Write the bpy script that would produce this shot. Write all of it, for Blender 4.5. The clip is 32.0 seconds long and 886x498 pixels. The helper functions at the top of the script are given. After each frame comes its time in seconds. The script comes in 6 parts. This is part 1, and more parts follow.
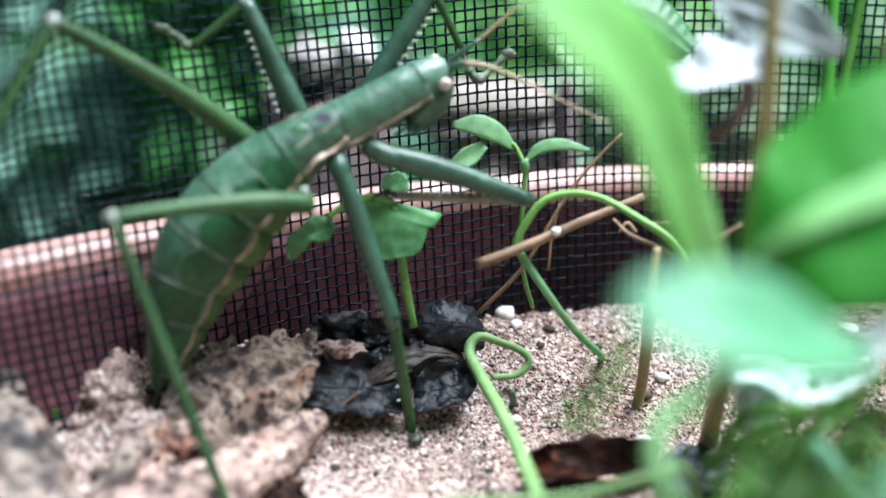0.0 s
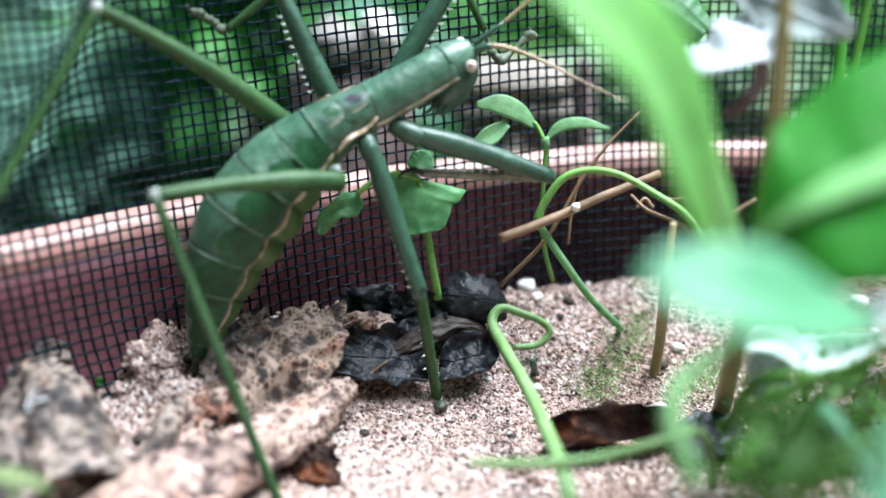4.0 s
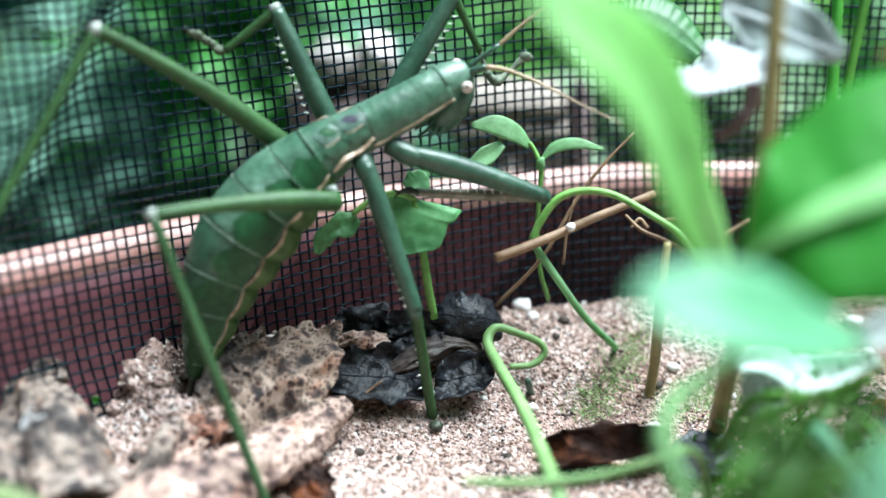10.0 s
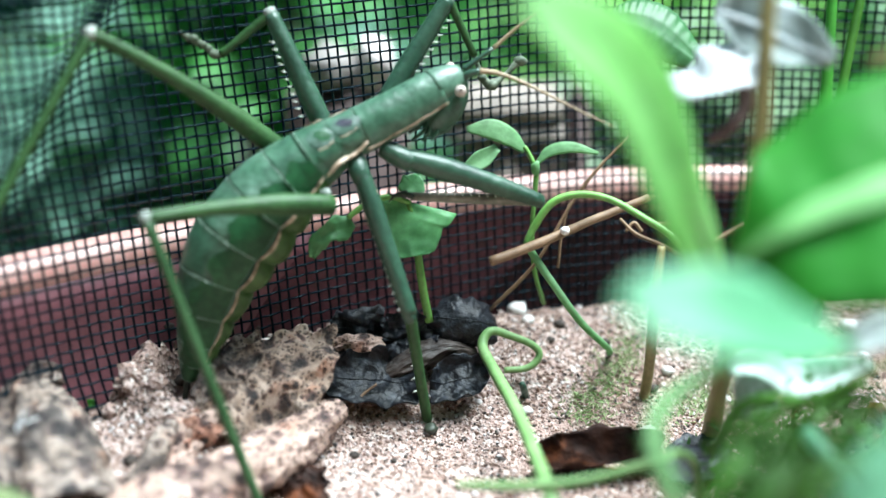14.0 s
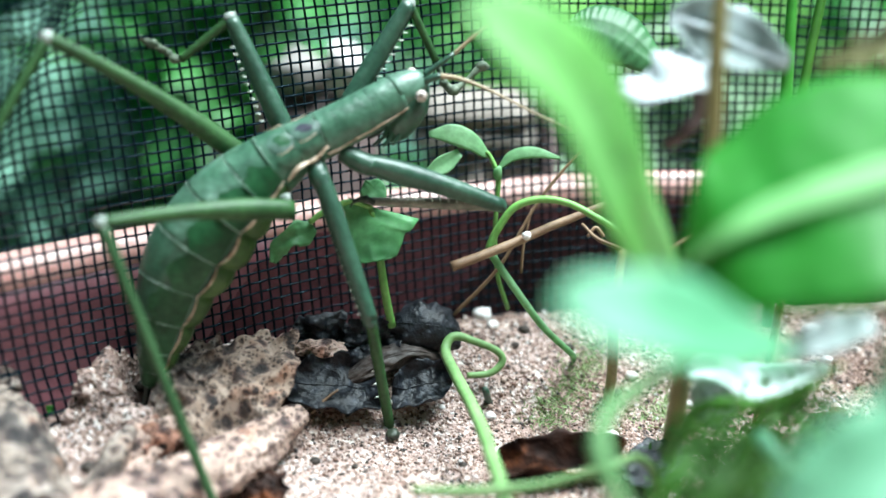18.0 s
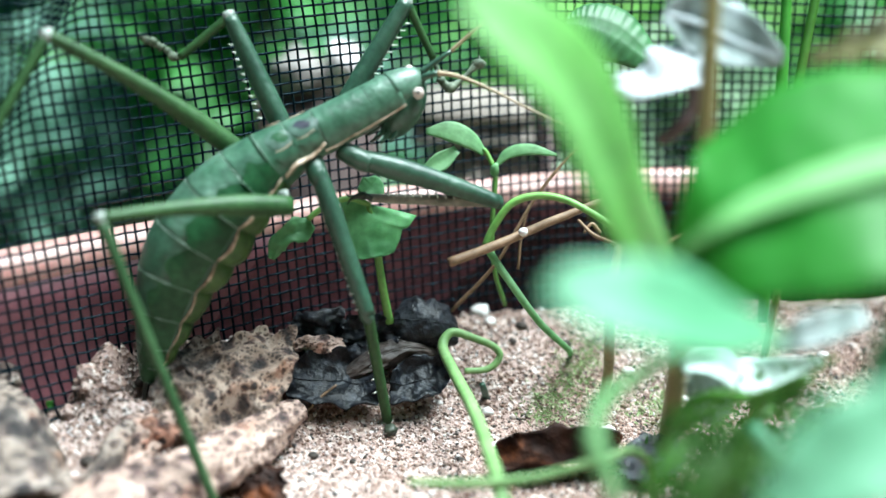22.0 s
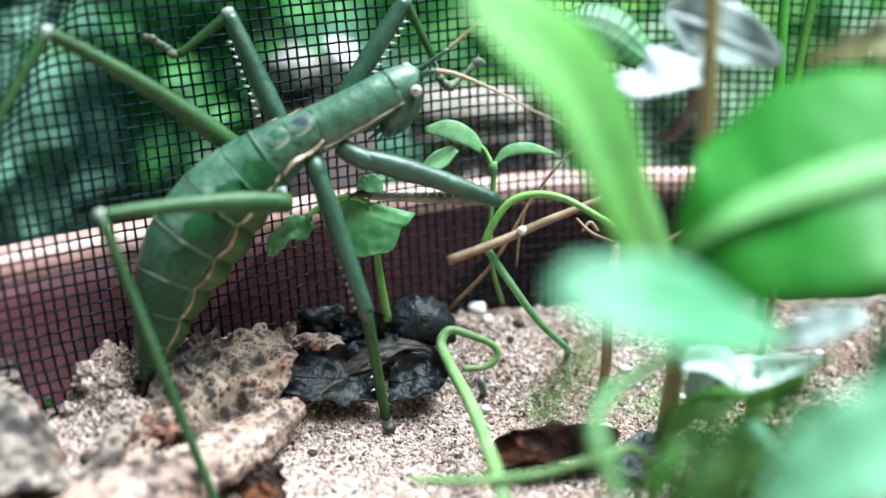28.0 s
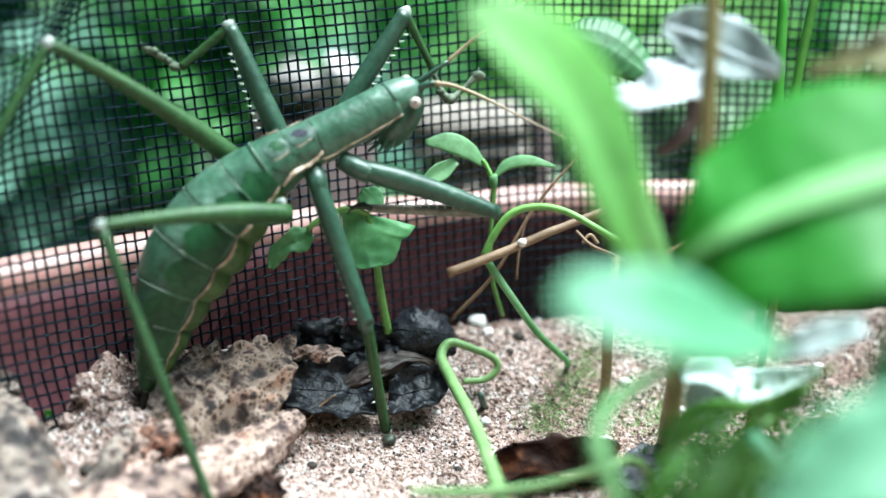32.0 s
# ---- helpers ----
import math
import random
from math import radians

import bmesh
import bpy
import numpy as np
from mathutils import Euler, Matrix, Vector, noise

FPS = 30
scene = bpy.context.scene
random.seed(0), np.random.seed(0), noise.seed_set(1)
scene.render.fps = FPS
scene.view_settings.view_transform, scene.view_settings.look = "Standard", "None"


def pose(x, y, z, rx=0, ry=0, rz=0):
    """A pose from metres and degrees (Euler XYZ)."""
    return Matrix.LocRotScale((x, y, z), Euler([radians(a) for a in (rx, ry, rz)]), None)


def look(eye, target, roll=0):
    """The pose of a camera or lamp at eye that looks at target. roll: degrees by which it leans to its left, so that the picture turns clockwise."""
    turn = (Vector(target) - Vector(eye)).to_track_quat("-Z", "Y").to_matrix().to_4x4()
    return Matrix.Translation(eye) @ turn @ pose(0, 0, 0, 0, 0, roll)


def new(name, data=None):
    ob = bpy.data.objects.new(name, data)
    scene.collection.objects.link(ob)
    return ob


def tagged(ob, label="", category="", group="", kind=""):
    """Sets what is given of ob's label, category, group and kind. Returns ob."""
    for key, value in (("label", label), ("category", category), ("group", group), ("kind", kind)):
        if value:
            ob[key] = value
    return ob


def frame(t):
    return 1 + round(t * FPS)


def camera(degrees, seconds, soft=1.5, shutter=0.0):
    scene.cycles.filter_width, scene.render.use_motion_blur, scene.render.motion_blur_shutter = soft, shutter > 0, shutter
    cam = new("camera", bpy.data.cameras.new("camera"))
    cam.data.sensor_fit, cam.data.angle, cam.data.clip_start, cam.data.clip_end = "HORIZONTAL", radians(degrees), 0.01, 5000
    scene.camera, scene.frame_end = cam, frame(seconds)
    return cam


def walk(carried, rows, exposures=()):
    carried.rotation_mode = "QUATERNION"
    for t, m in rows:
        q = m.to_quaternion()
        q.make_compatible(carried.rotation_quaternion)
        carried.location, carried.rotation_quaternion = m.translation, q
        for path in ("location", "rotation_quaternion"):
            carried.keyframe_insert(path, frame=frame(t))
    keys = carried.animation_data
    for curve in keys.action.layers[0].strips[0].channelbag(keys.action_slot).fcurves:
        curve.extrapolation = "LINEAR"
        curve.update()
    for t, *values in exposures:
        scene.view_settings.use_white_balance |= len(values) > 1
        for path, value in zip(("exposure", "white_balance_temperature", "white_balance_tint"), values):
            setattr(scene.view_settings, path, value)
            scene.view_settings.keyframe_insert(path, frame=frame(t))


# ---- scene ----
cam = camera(45, 32.0)
# a wide-open small lens close to its subject: shallow focus on the insect and the net
cam.data.dof.use_dof = True
cam.data.dof.focus_distance = 0.1185
cam.data.dof.aperture_fstop = 8.6
cam.data.dof.aperture_blades = 0

PATH = [
    (0, pose(0.00166, 0.00471, 0.06119, 68.186, -0.154, -0.325)),
    (0.5, pose(0.00128, 0.00479, 0.06106, 67.221, -0.173, -0.307)),
    (1, pose(0.00069, 0.00480, 0.06046, 66.597, -0.295, -0.425)),
    (1.5, pose(0.00125, 0.00490, 0.06045, 66.167, -0.093, -0.134)),
    (2, pose(0.00142, 0.00486, 0.06061, 66.037, -0.110, -0.024)),
    (2.5, pose(0.00065, 0.00319, 0.06181, 66.000, -0.096, -0.128)),
    (3, pose(0.00085, 0.00149, 0.06263, 66.333, 0.141, 0.298)),
    (3.5, pose(0.00067, 0.00071, 0.06297, 66.620, 0.238, 0.385)),
    (5.5, pose(0.00090, 0.00036, 0.06292, 67.271, 0.347, 0.476)),
    (6, pose(0.00096, 0.00034, 0.06281, 67.420, 0.366, 0.496)),
    (6.5, pose(0.00092, 0.00037, 0.06291, 67.453, 0.341, 0.482)),
    (7, pose(0.00080, 0.00038, 0.06295, 67.514, 0.325, 0.416)),
    (7.5, pose(0.00082, 0.00049, 0.06319, 67.452, 0.292, 0.440)),
    (8, pose(-0.00002, 0.00062, 0.06348, 67.337, 0.100, 0.078)),
    (8.5, pose(0.00040, 0.00037, 0.06351, 67.451, 0.129, 0.215)),
    (9, pose(0.00000, -0.00000, 0.06300, 67.848, -0.002, -0.006)),
    (9.5, pose(0.00100, 0.00014, 0.06324, 67.754, 0.184, 0.394)),
    (10, pose(0.00116, 0.00001, 0.06321, 67.848, 0.161, 0.431)),
    (10.5, pose(0.00160, -0.00005, 0.06340, 67.815, 0.184, 0.597)),
    (11, pose(0.00132, -0.00011, 0.06352, 67.822, 0.089, 0.437)),
    (11.5, pose(0.00182, -0.00029, 0.06323, 68.029, 0.172, 0.628)),
    (12, pose(0.00178, -0.00015, 0.06345, 67.914, 0.127, 0.585)),
    (12.5, pose(0.00160, -0.00026, 0.06318, 68.087, 0.103, 0.474)),
    (13, pose(0.00180, -0.00025, 0.06326, 68.055, 0.150, 0.530)),
    (13.5, pose(0.00209, -0.00023, 0.06325, 68.060, 0.209, 0.642)),
    (14, pose(0.00206, -0.00029, 0.06328, 68.063, 0.180, 0.600)),
    (14.5, pose(0.00259, -0.00026, 0.06299, 68.353, 0.238, 0.672)),
    (16.5, pose(0.00498, -0.00007, 0.06358, 69.013, 0.003, 0.248)),
    (17, pose(0.00499, -0.00018, 0.06346, 68.697, -0.037, 0.053)),
    (17.5, pose(0.00483, -0.00037, 0.06304, 68.643, -0.052, -0.058)),
    (18, pose(0.00504, -0.00027, 0.06298, 68.465, 0.014, 0.043)),
    (18.5, pose(0.00552, -0.00033, 0.06248, 68.638, 0.163, 0.247)),
    (19, pose(0.00495, -0.00055, 0.06208, 68.832, 0.035, 0.014)),
    (19.5, pose(0.00554, -0.00058, 0.06169, 69.007, 0.207, 0.253)),
    (20, pose(0.00550, -0.00058, 0.06185, 68.934, 0.238, 0.225)),
    (20.5, pose(0.00553, -0.00075, 0.06245, 68.654, 0.242, 0.181)),
    (21, pose(0.00574, -0.00097, 0.06254, 68.631, 0.276, 0.223)),
    (21.5, pose(0.00562, -0.00113, 0.06245, 68.684, 0.182, 0.152)),
    (22, pose(0.00553, -0.00128, 0.06245, 68.687, 0.113, 0.105)),
    (22.5, pose(0.00534, -0.00142, 0.06266, 68.620, 0.071, -0.019)),
    (23, pose(0.00519, -0.00132, 0.06301, 68.449, 0.007, -0.091)),
    (23.5, pose(0.00523, -0.00135, 0.06310, 68.408, -0.016, -0.068)),
    (24, pose(0.00494, -0.00147, 0.06272, 68.608, -0.092, -0.185)),
    (24.5, pose(0.00444, -0.00143, 0.06283, 68.551, -0.194, -0.396)),
    (25, pose(0.00440, -0.00149, 0.06282, 68.570, -0.201, -0.424)),
    (25.5, pose(0.00433, -0.00157, 0.06269, 68.649, -0.198, -0.467)),
    (27.5, pose(0.00426, -0.00164, 0.06248, 68.674, -0.290, -0.475)),
    (28, pose(0.00458, -0.00161, 0.06267, 68.539, -0.209, -0.339)),
    (28.5, pose(0.00456, -0.00158, 0.06251, 68.569, -0.213, -0.352)),
    (29, pose(0.00454, -0.00169, 0.06226, 68.680, -0.218, -0.359)),
    (29.5, pose(0.00451, -0.00169, 0.06212, 68.699, -0.248, -0.360)),
    (30, pose(0.00459, -0.00186, 0.06195, 68.785, -0.270, -0.302)),
    (30.5, pose(0.00466, -0.00200, 0.06169, 68.931, -0.229, -0.287)),
    (31, pose(0.00474, -0.00191, 0.06177, 69.032, -0.210, -0.243)),
    (31.5, pose(0.00458, -0.00188, 0.06191, 69.232, -0.229, -0.316)),
    (32, pose(0.00430, -0.00197, 0.06226, 69.447, -0.306, -0.433)),
]
walk(cam, PATH, exposures=[(0, 1.62, 5850, 1), (4, 1.66, 5850, 0), (8, 1.72, 5850, -4), (14, 1.74, 5850, -7), (20, 1.7, 5850, -10), (32, 1.72, 5850, -9)])

# ---- light: soft shade of a garden ----
SUN_ELEV, SUN_TURN = 70, 65
world = bpy.data.worlds.new("garden_sky")
scene.world = world
world.use_nodes = True
wn = world.node_tree.nodes
sky = wn.new("ShaderNodeTexSky")
sky.sky_type = "NISHITA"
sky.sun_disc = False
sky.sun_elevation = radians(SUN_ELEV)
sky.sun_rotation = radians(SUN_TURN)
wn["Background"].inputs["Strength"].default_value = 0.062
world.node_tree.links.new(sky.outputs["Color"], wn["Background"].inputs["Color"])
sun = new("sun", bpy.data.lights.new("sun", "SUN"))
sun.data.energy, sun.data.angle, sun.data.color = 4.7, radians(40), (0.98, 0.96, 1.0)
sun.matrix_world = look((math.sin(radians(SUN_TURN)) * math.cos(radians(SUN_ELEV)),
                         math.cos(radians(SUN_TURN)) * math.cos(radians(SUN_ELEV)),
                         math.sin(radians(SUN_ELEV))), (0, 0, 0))


# ---- materials ----
def nodes_of(name):
    m = bpy.data.materials.new(name)
    m.use_nodes = True
    t = m.node_tree
    return m, t, t.nodes["Principled BSDF"]


def ramp(t, fac, stops):
    r = t.nodes.new("ShaderNodeValToRGB")
    while len(r.color_ramp.elements) < len(stops):
        r.color_ramp.elements.new(0.5)
    for e, (p, c) in zip(r.color_ramp.elements, stops):
        e.position, e.color = p, (*c, 1)
    t.links.new(fac, r.inputs[0])
    return r.outputs[0]


def noise_of(t, scale, detail=3, rough=0.55, stretch=None, distort=0.0):
    n = t.nodes.new("ShaderNodeTexNoise")
    n.inputs["Scale"].default_value = scale
    n.inputs["Detail"].default_value = detail
    n.inputs["Roughness"].default_value = rough
    n.inputs["Distortion"].default_value = distort
    co = t.nodes.new("ShaderNodeTexCoord").outputs["Object"]
    if stretch:
        mp = t.nodes.new("ShaderNodeMapping")
        mp.inputs["Scale"].default_value = stretch
        t.links.new(co, mp.inputs[0])
        co = mp.outputs[0]
    t.links.new(co, n.inputs["Vector"])
    return n.outputs["Fac"]


def mixed(t, fac, a, b, mode="MIX"):
    m = t.nodes.new("ShaderNodeMix")
    m.data_type, m.blend_type = "RGBA", mode
    for value, socket in ((fac, m.inputs[0]), (a, m.inputs[6]), (b, m.inputs[7])):
        if isinstance(value, (int, float)):
            socket.default_value = value
        elif isinstance(value, tuple):
            socket.default_value = (*value, 1)
        else:
            t.links.new(value, socket)
    return m.outputs[2]


def bumped(t, p, height, distance, strength=0.6):
    b = t.nodes.new("ShaderNodeBump")
    b.inputs["Distance"].default_value = distance
    b.inputs["Strength"].default_value = strength
    t.links.new(height, b.inputs["Height"])
    t.links.new(b.outputs[0], p.inputs["Normal"])


def mottled(name, stops, scale, rough=0.6, fine=0, fine_mix=0.25, bump=0.0, bump_scale=0, spec=0.5,
            stretch=None, sss=0.0, through_leaf=0.0, vary=0.0, detail=3, coat=0.0):
    """Two-scale noise colour, with bump; through_leaf lets light pass, as in a leaf."""
    m, t, p = nodes_of(name)
    col = ramp(t, noise_of(t, scale, detail, stretch=stretch), stops)
    if fine:
        f = ramp(t, noise_of(t, fine, 2), [(0.35, (0.25, 0.25, 0.25)), (0.65, (0.75, 0.75, 0.75))])
        col = mixed(t, fine_mix, col, f, "OVERLAY")
    if vary:
        info = t.nodes.new("ShaderNodeObjectInfo")
        hsv = t.nodes.new("ShaderNodeHueSaturation")
        mp = t.nodes.new("ShaderNodeMapRange")
        mp.inputs[3].default_value, mp.inputs[4].default_value = 1 - vary, 1 + vary
        t.links.new(info.outputs["Random"], mp.inputs[0])
        t.links.new(mp.outputs[0], hsv.inputs["Value"])
        t.links.new(col, hsv.inputs["Color"])
        col = hsv.outputs[0]
    t.links.new(col, p.inputs["Base Color"])
    p.inputs["Roughness"].default_value = rough
    p.inputs["Specular IOR Level"].default_value = spec
    p.inputs["Coat Weight"].default_value = coat
    p.inputs["Coat Roughness"].default_value = 0.25
    if sss:
        p.inputs["Subsurface Weight"].default_value = sss
        p.inputs["Subsurface Radius"].default_value = (0.4, 1.0, 0.3)
        p.inputs["Subsurface Scale"].default_value = 0.001
    if bump:
        bumped(t, p, noise_of(t, bump_scale or scale * 4, 3), bump)
    if through_leaf:
        tr = t.nodes.new("ShaderNodeBsdfTranslucent")
        mx = t.nodes.new("ShaderNodeMixShader")
        mx.inputs[0].default_value = through_leaf
        t.links.new(col, tr.inputs[0])
        t.links.new(p.outputs[0], mx.inputs[1])
        t.links.new(tr.outputs[0], mx.inputs[2])
        t.links.new(mx.outputs[0], t.nodes["Material Output"].inputs[0])
    return m


def sand_material(name):
    m, t, p = nodes_of(name)
    v = t.nodes.new("ShaderNodeTexVoronoi")
    v.inputs["Scale"].default_value = 2300
    co = t.nodes.new("ShaderNodeTexCoord").outputs["Object"]
    t.links.new(co, v.inputs["Vector"])
    sep = t.nodes.new("ShaderNodeSeparateColor")
    t.links.new(v.outputs["Color"], sep.inputs[0])
    grain = ramp(t, sep.outputs[0], [(0.0, (0.035, 0.028, 0.026)), (0.1, (0.14, 0.085, 0.07)), (0.28, (0.34, 0.23, 0.19)), (0.6, (0.44, 0.325, 0.295)),
                                     (0.85, (0.56, 0.44, 0.385)), (1.0, (0.74, 0.68, 0.64))])
    damp = ramp(t, noise_of(t, 75, 4, 0.6), [(0.34, (0.62, 0.54, 0.48)), (0.56, (1, 1, 1))])
    t.links.new(mixed(t, 1.0, grain, damp, "MULTIPLY"), p.inputs["Base Color"])
    p.inputs["Roughness"].default_value = 0.75
    bumped(t, p, v.outputs["Distance"], 0.0004, 0.6)
    return m


def dots(t, scale, size):
    """Round dots of many sizes: 0 in a dot, 1 outside."""
    v = t.nodes.new("ShaderNodeTexVoronoi")
    v.inputs["Scale"].default_value = scale
    n = t.nodes.new("ShaderNodeTexNoise")
    n.inputs["Scale"].default_value = scale * 1.5
    co = t.nodes.new("ShaderNodeTexCoord").outputs["Object"]
    t.links.new(co, n.inputs["Vector"])
    mv = t.nodes.new("ShaderNodeVectorMath")
    mv.operation = "MULTIPLY_ADD"
    mv.inputs[1].default_value = (0.5 / scale,) * 3
    t.links.new(n.outputs["Color"], mv.inputs[0])
    t.links.new(co, mv.inputs[2])
    t.links.new(mv.outputs[0], v.inputs["Vector"])
    sep = t.nodes.new("ShaderNodeSeparateColor")
    t.links.new(v.outputs["Color"], sep.inputs[0])
    m = t.nodes.new("ShaderNodeMath")
    m.operation = "MULTIPLY_ADD"
    m.inputs[1].default_value = -size
    t.links.new(sep.outputs[0], m.inputs[0])
    t.links.new(v.outputs["Distance"], m.inputs[2])
    return m.outputs[0]


def spotted_leaf(name, tone=1.0, mould=0.36, tint=(1.0, 1.0, 1.0)):
    """Dry tan leaf: blotched ground, round dark spots of three sizes in drifts, pale net of veins, grey mould."""
    m, t, p = nodes_of(name)
    shades = [(0.3, (0.23, 0.155, 0.115)), (0.5, (0.43, 0.32, 0.255)), (0.7, (0.6, 0.48, 0.41))]
    base = ramp(t, noise_of(t, 170, 5, 0.65), [(q, tuple(v * tone * k for v, k in zip(c, tint))) for q, c in shades])
    drift = ramp(t, noise_of(t, 190, 3), [(0.4, (0, 0, 0)), (0.58, (1, 1, 1))])
    large = ramp(t, dots(t, 480, 0.36), [(0.0, (0.06, 0.042, 0.055)), (0.1, (0.3, 0.23, 0.25)), (0.24, (1, 1, 1))])
    middle = ramp(t, dots(t, 1000, 0.44), [(0.0, (0.045, 0.03, 0.03)), (0.12, (0.4, 0.3, 0.26)), (0.2, (1, 1, 1))])
    pin = ramp(t, dots(t, 2300, 0.5), [(0.0, (0.08, 0.055, 0.05)), (0.14, (1, 1, 1))])
    stain = ramp(t, noise_of(t, 260, 6, 0.7, distort=0.3), [(mould - 0.06, (0.07, 0.07, 0.08)), (mould, (0.4, 0.4, 0.42)), (mould + 0.07, (1, 1, 1))])
    rust = ramp(t, noise_of(t, 330, 4), [(0.56, (1, 1, 1)), (0.7, (0.8, 0.5, 0.36))])
    col = mixed(t, 0.9, base, large, "MULTIPLY")
    col = mixed(t, drift, col, mixed(t, 1.0, col, middle, "MULTIPLY"))
    col = mixed(t, 0.8, col, pin, "MULTIPLY")
    col = mixed(t, 0.9, col, stain, "MULTIPLY")
    col = mixed(t, 0.8, col, rust, "MULTIPLY")
    t.links.new(col, p.inputs["Base Color"])
    p.inputs["Roughness"].default_value = 0.62
    bumped(t, p, noise_of(t, 800, 6, 0.65), 0.0007, 0.9)
    return m


M_SAND = sand_material("sand")
# one plastic in two colours: sunlit rim, shaded and stained inner wall
M_POT = mottled("lit_terracotta_plastic", [(0.3, (0.72, 0.39, 0.33)), (0.7, (0.84, 0.5, 0.44))], 40, 0.35, fine=900, fine_mix=0.25, bump=0.0001, bump_scale=350, coat=0.3, spec=0.5)
M_POTSHADE = mottled("shaded_terracotta_plastic", [(0.3, (0.24, 0.088, 0.108)), (0.55, (0.33, 0.126, 0.148)), (0.75, (0.42, 0.19, 0.205))], 35, 0.42, fine=700, fine_mix=0.3, bump=0.0002, bump_scale=300, detail=5, spec=0.45)
M_FILM = mottled("shade_soil_film", [(0.3, (0.022, 0.008, 0.009)), (0.55, (0.06, 0.02, 0.021)), (0.75, (0.115, 0.042, 0.042))], 160, 0.6, fine=900, fine_mix=0.4, bump=0.0003, bump_scale=500, detail=6, spec=0.25)
M_MAROON = mottled("maroon_shade_stain", [(0.3, (0.125, 0.041, 0.05)), (0.7, (0.265, 0.096, 0.112))], 120, 0.5, fine=900, fine_mix=0.35, bump=0.0002, bump_scale=400, detail=5, spec=0.3)
M_NET = mottled("net_plastic", [(0.3, (0.0008, 0.0038, 0.0065)), (0.7, (0.002, 0.008, 0.013))], 300, 0.22, spec=0.1)
M_NET.node_tree.nodes["Principled BSDF"].inputs["Specular Tint"].default_value = (0.5, 0.8, 1.0, 1.0)
M_SPOT = spotted_leaf("dry_spotted_leaf", 1.08, 0.28, (1.02, 0.97, 1.0))
M_PIN = spotted_leaf("pinholed_brown_leaf", 0.62, 0.3, (1.1, 0.72, 0.6))
M_MOULD = spotted_leaf("mouldy_dry_leaf", 0.76, 0.47, (0.95, 1.0, 1.02))
M_TAN = spotted_leaf("yellow_tan_leaf", 0.86, 0.42, (1.0, 0.98, 0.94))
M_BLACK = mottled("rotten_leaf", [(0.36, (0.003, 0.003, 0.004)), (0.54, (0.009, 0.011, 0.015)), (0.68, (0.035, 0.039, 0.048)), (0.82, (0.2, 0.2, 0.22))], 900, 0.5, fine=2800, fine_mix=0.5, bump=0.0006, bump_scale=1100, detail=6, spec=0.35)
M_BROWN = mottled("brown_leaf", [(0.34, (0.003, 0.0015, 0.0015)), (0.54, (0.022, 0.007, 0.003)), (0.7, (0.14, 0.043, 0.014))], 190, 0.65, fine=900, fine_mix=0.4, bump=0.0005, bump_scale=500, spec=0.15, detail=5)
M_BODY = mottled("insect_green", [(0.28, (0.022, 0.064, 0.034)), (0.48, (0.044, 0.102, 0.06)), (0.62, (0.078, 0.148, 0.098)), (0.76, (0.18, 0.25, 0.2))], 130, 0.4, fine=1100, fine_mix=0.4, bump=0.0005, bump_scale=380, coat=0.15, detail=6, spec=0.4)
M_BELLY = mottled("insect_side_green", [(0.32, (0.009, 0.045, 0.014)), (0.54, (0.018, 0.068, 0.024)), (0.7, (0.045, 0.12, 0.05))], 200, 0.45, fine=1200, fine_mix=0.4, bump=0.0004, bump_scale=450, spec=0.25, detail=5)
M_VENTER = mottled("insect_belly_olive", [(0.32, (0.0252, 0.0612, 0.0144)), (0.7, (0.0648, 0.119, 0.0324))], 260, 0.5, fine=1200, fine_mix=0.4, bump=0.0003, bump_scale=500, spec=0.3, detail=4)
M_LILAC = mottled("lilac_grey_skin", [(0.36, (0.034, 0.085, 0.05)), (0.58, (0.07, 0.115, 0.088)), (0.74, (0.19, 0.21, 0.2))], 520, 0.4, fine=1500, fine_mix=0.4, bump=0.0003, bump_scale=700, detail=5)
M_STRIPE = mottled("pale_stripe", [(0.36, (0.22, 0.15, 0.09)), (0.5, (0.5, 0.38, 0.27)), (0.68, (0.7, 0.57, 0.46))], 900, 0.5, fine=1500, fine_mix=0.3, detail=5)
M_LEG = mottled("leg_green", [(0.3, (0.02, 0.055, 0.033)), (0.55, (0.032, 0.078, 0.046)), (0.75, (0.06, 0.115, 0.075))], 260, 0.42, fine=1800, fine_mix=0.35, bump=0.0002, bump_scale=900, coat=0.12, detail=5)
M_OLIVE = mottled("leg_olive_green", [(0.3, (0.018, 0.05, 0.015)), (0.7, (0.036, 0.08, 0.03))], 220, 0.5, fine=1800, fine_mix=0.3, bump=0.00015, bump_scale=900, spec=0.3)
M_LEGPALE = mottled("leg_light_green", [(0.3, (0.02, 0.058, 0.015)), (0.7, (0.042, 0.098, 0.03))], 240, 0.5, fine=1500, fine_mix=0.35, bump=0.0002, bump_scale=900, spec=0.3, detail=5)
M_EDGE = mottled("plate_edge_green", [(0.35, (0.09, 0.17, 0.11)), (0.65, (0.24, 0.32, 0.25))], 500, 0.45)
M_SPOTDARK = mottled("dark_back_spot", [(0.36, (0.012, 0.01, 0.022)), (0.6, (0.03, 0.032, 0.045)), (0.75, (0.09, 0.12, 0.11))], 700, 0.4, detail=4)
M_JOINT = mottled("knee_grey", [(0.3, (0.17, 0.2, 0.17)), (0.7, (0.42, 0.45, 0.41))], 700, 0.5)
M_SPINE = mottled("spine_white", [(0.3, (0.5, 0.55, 0.45)), (0.7, (0.8, 0.82, 0.74))], 700, 0.4)
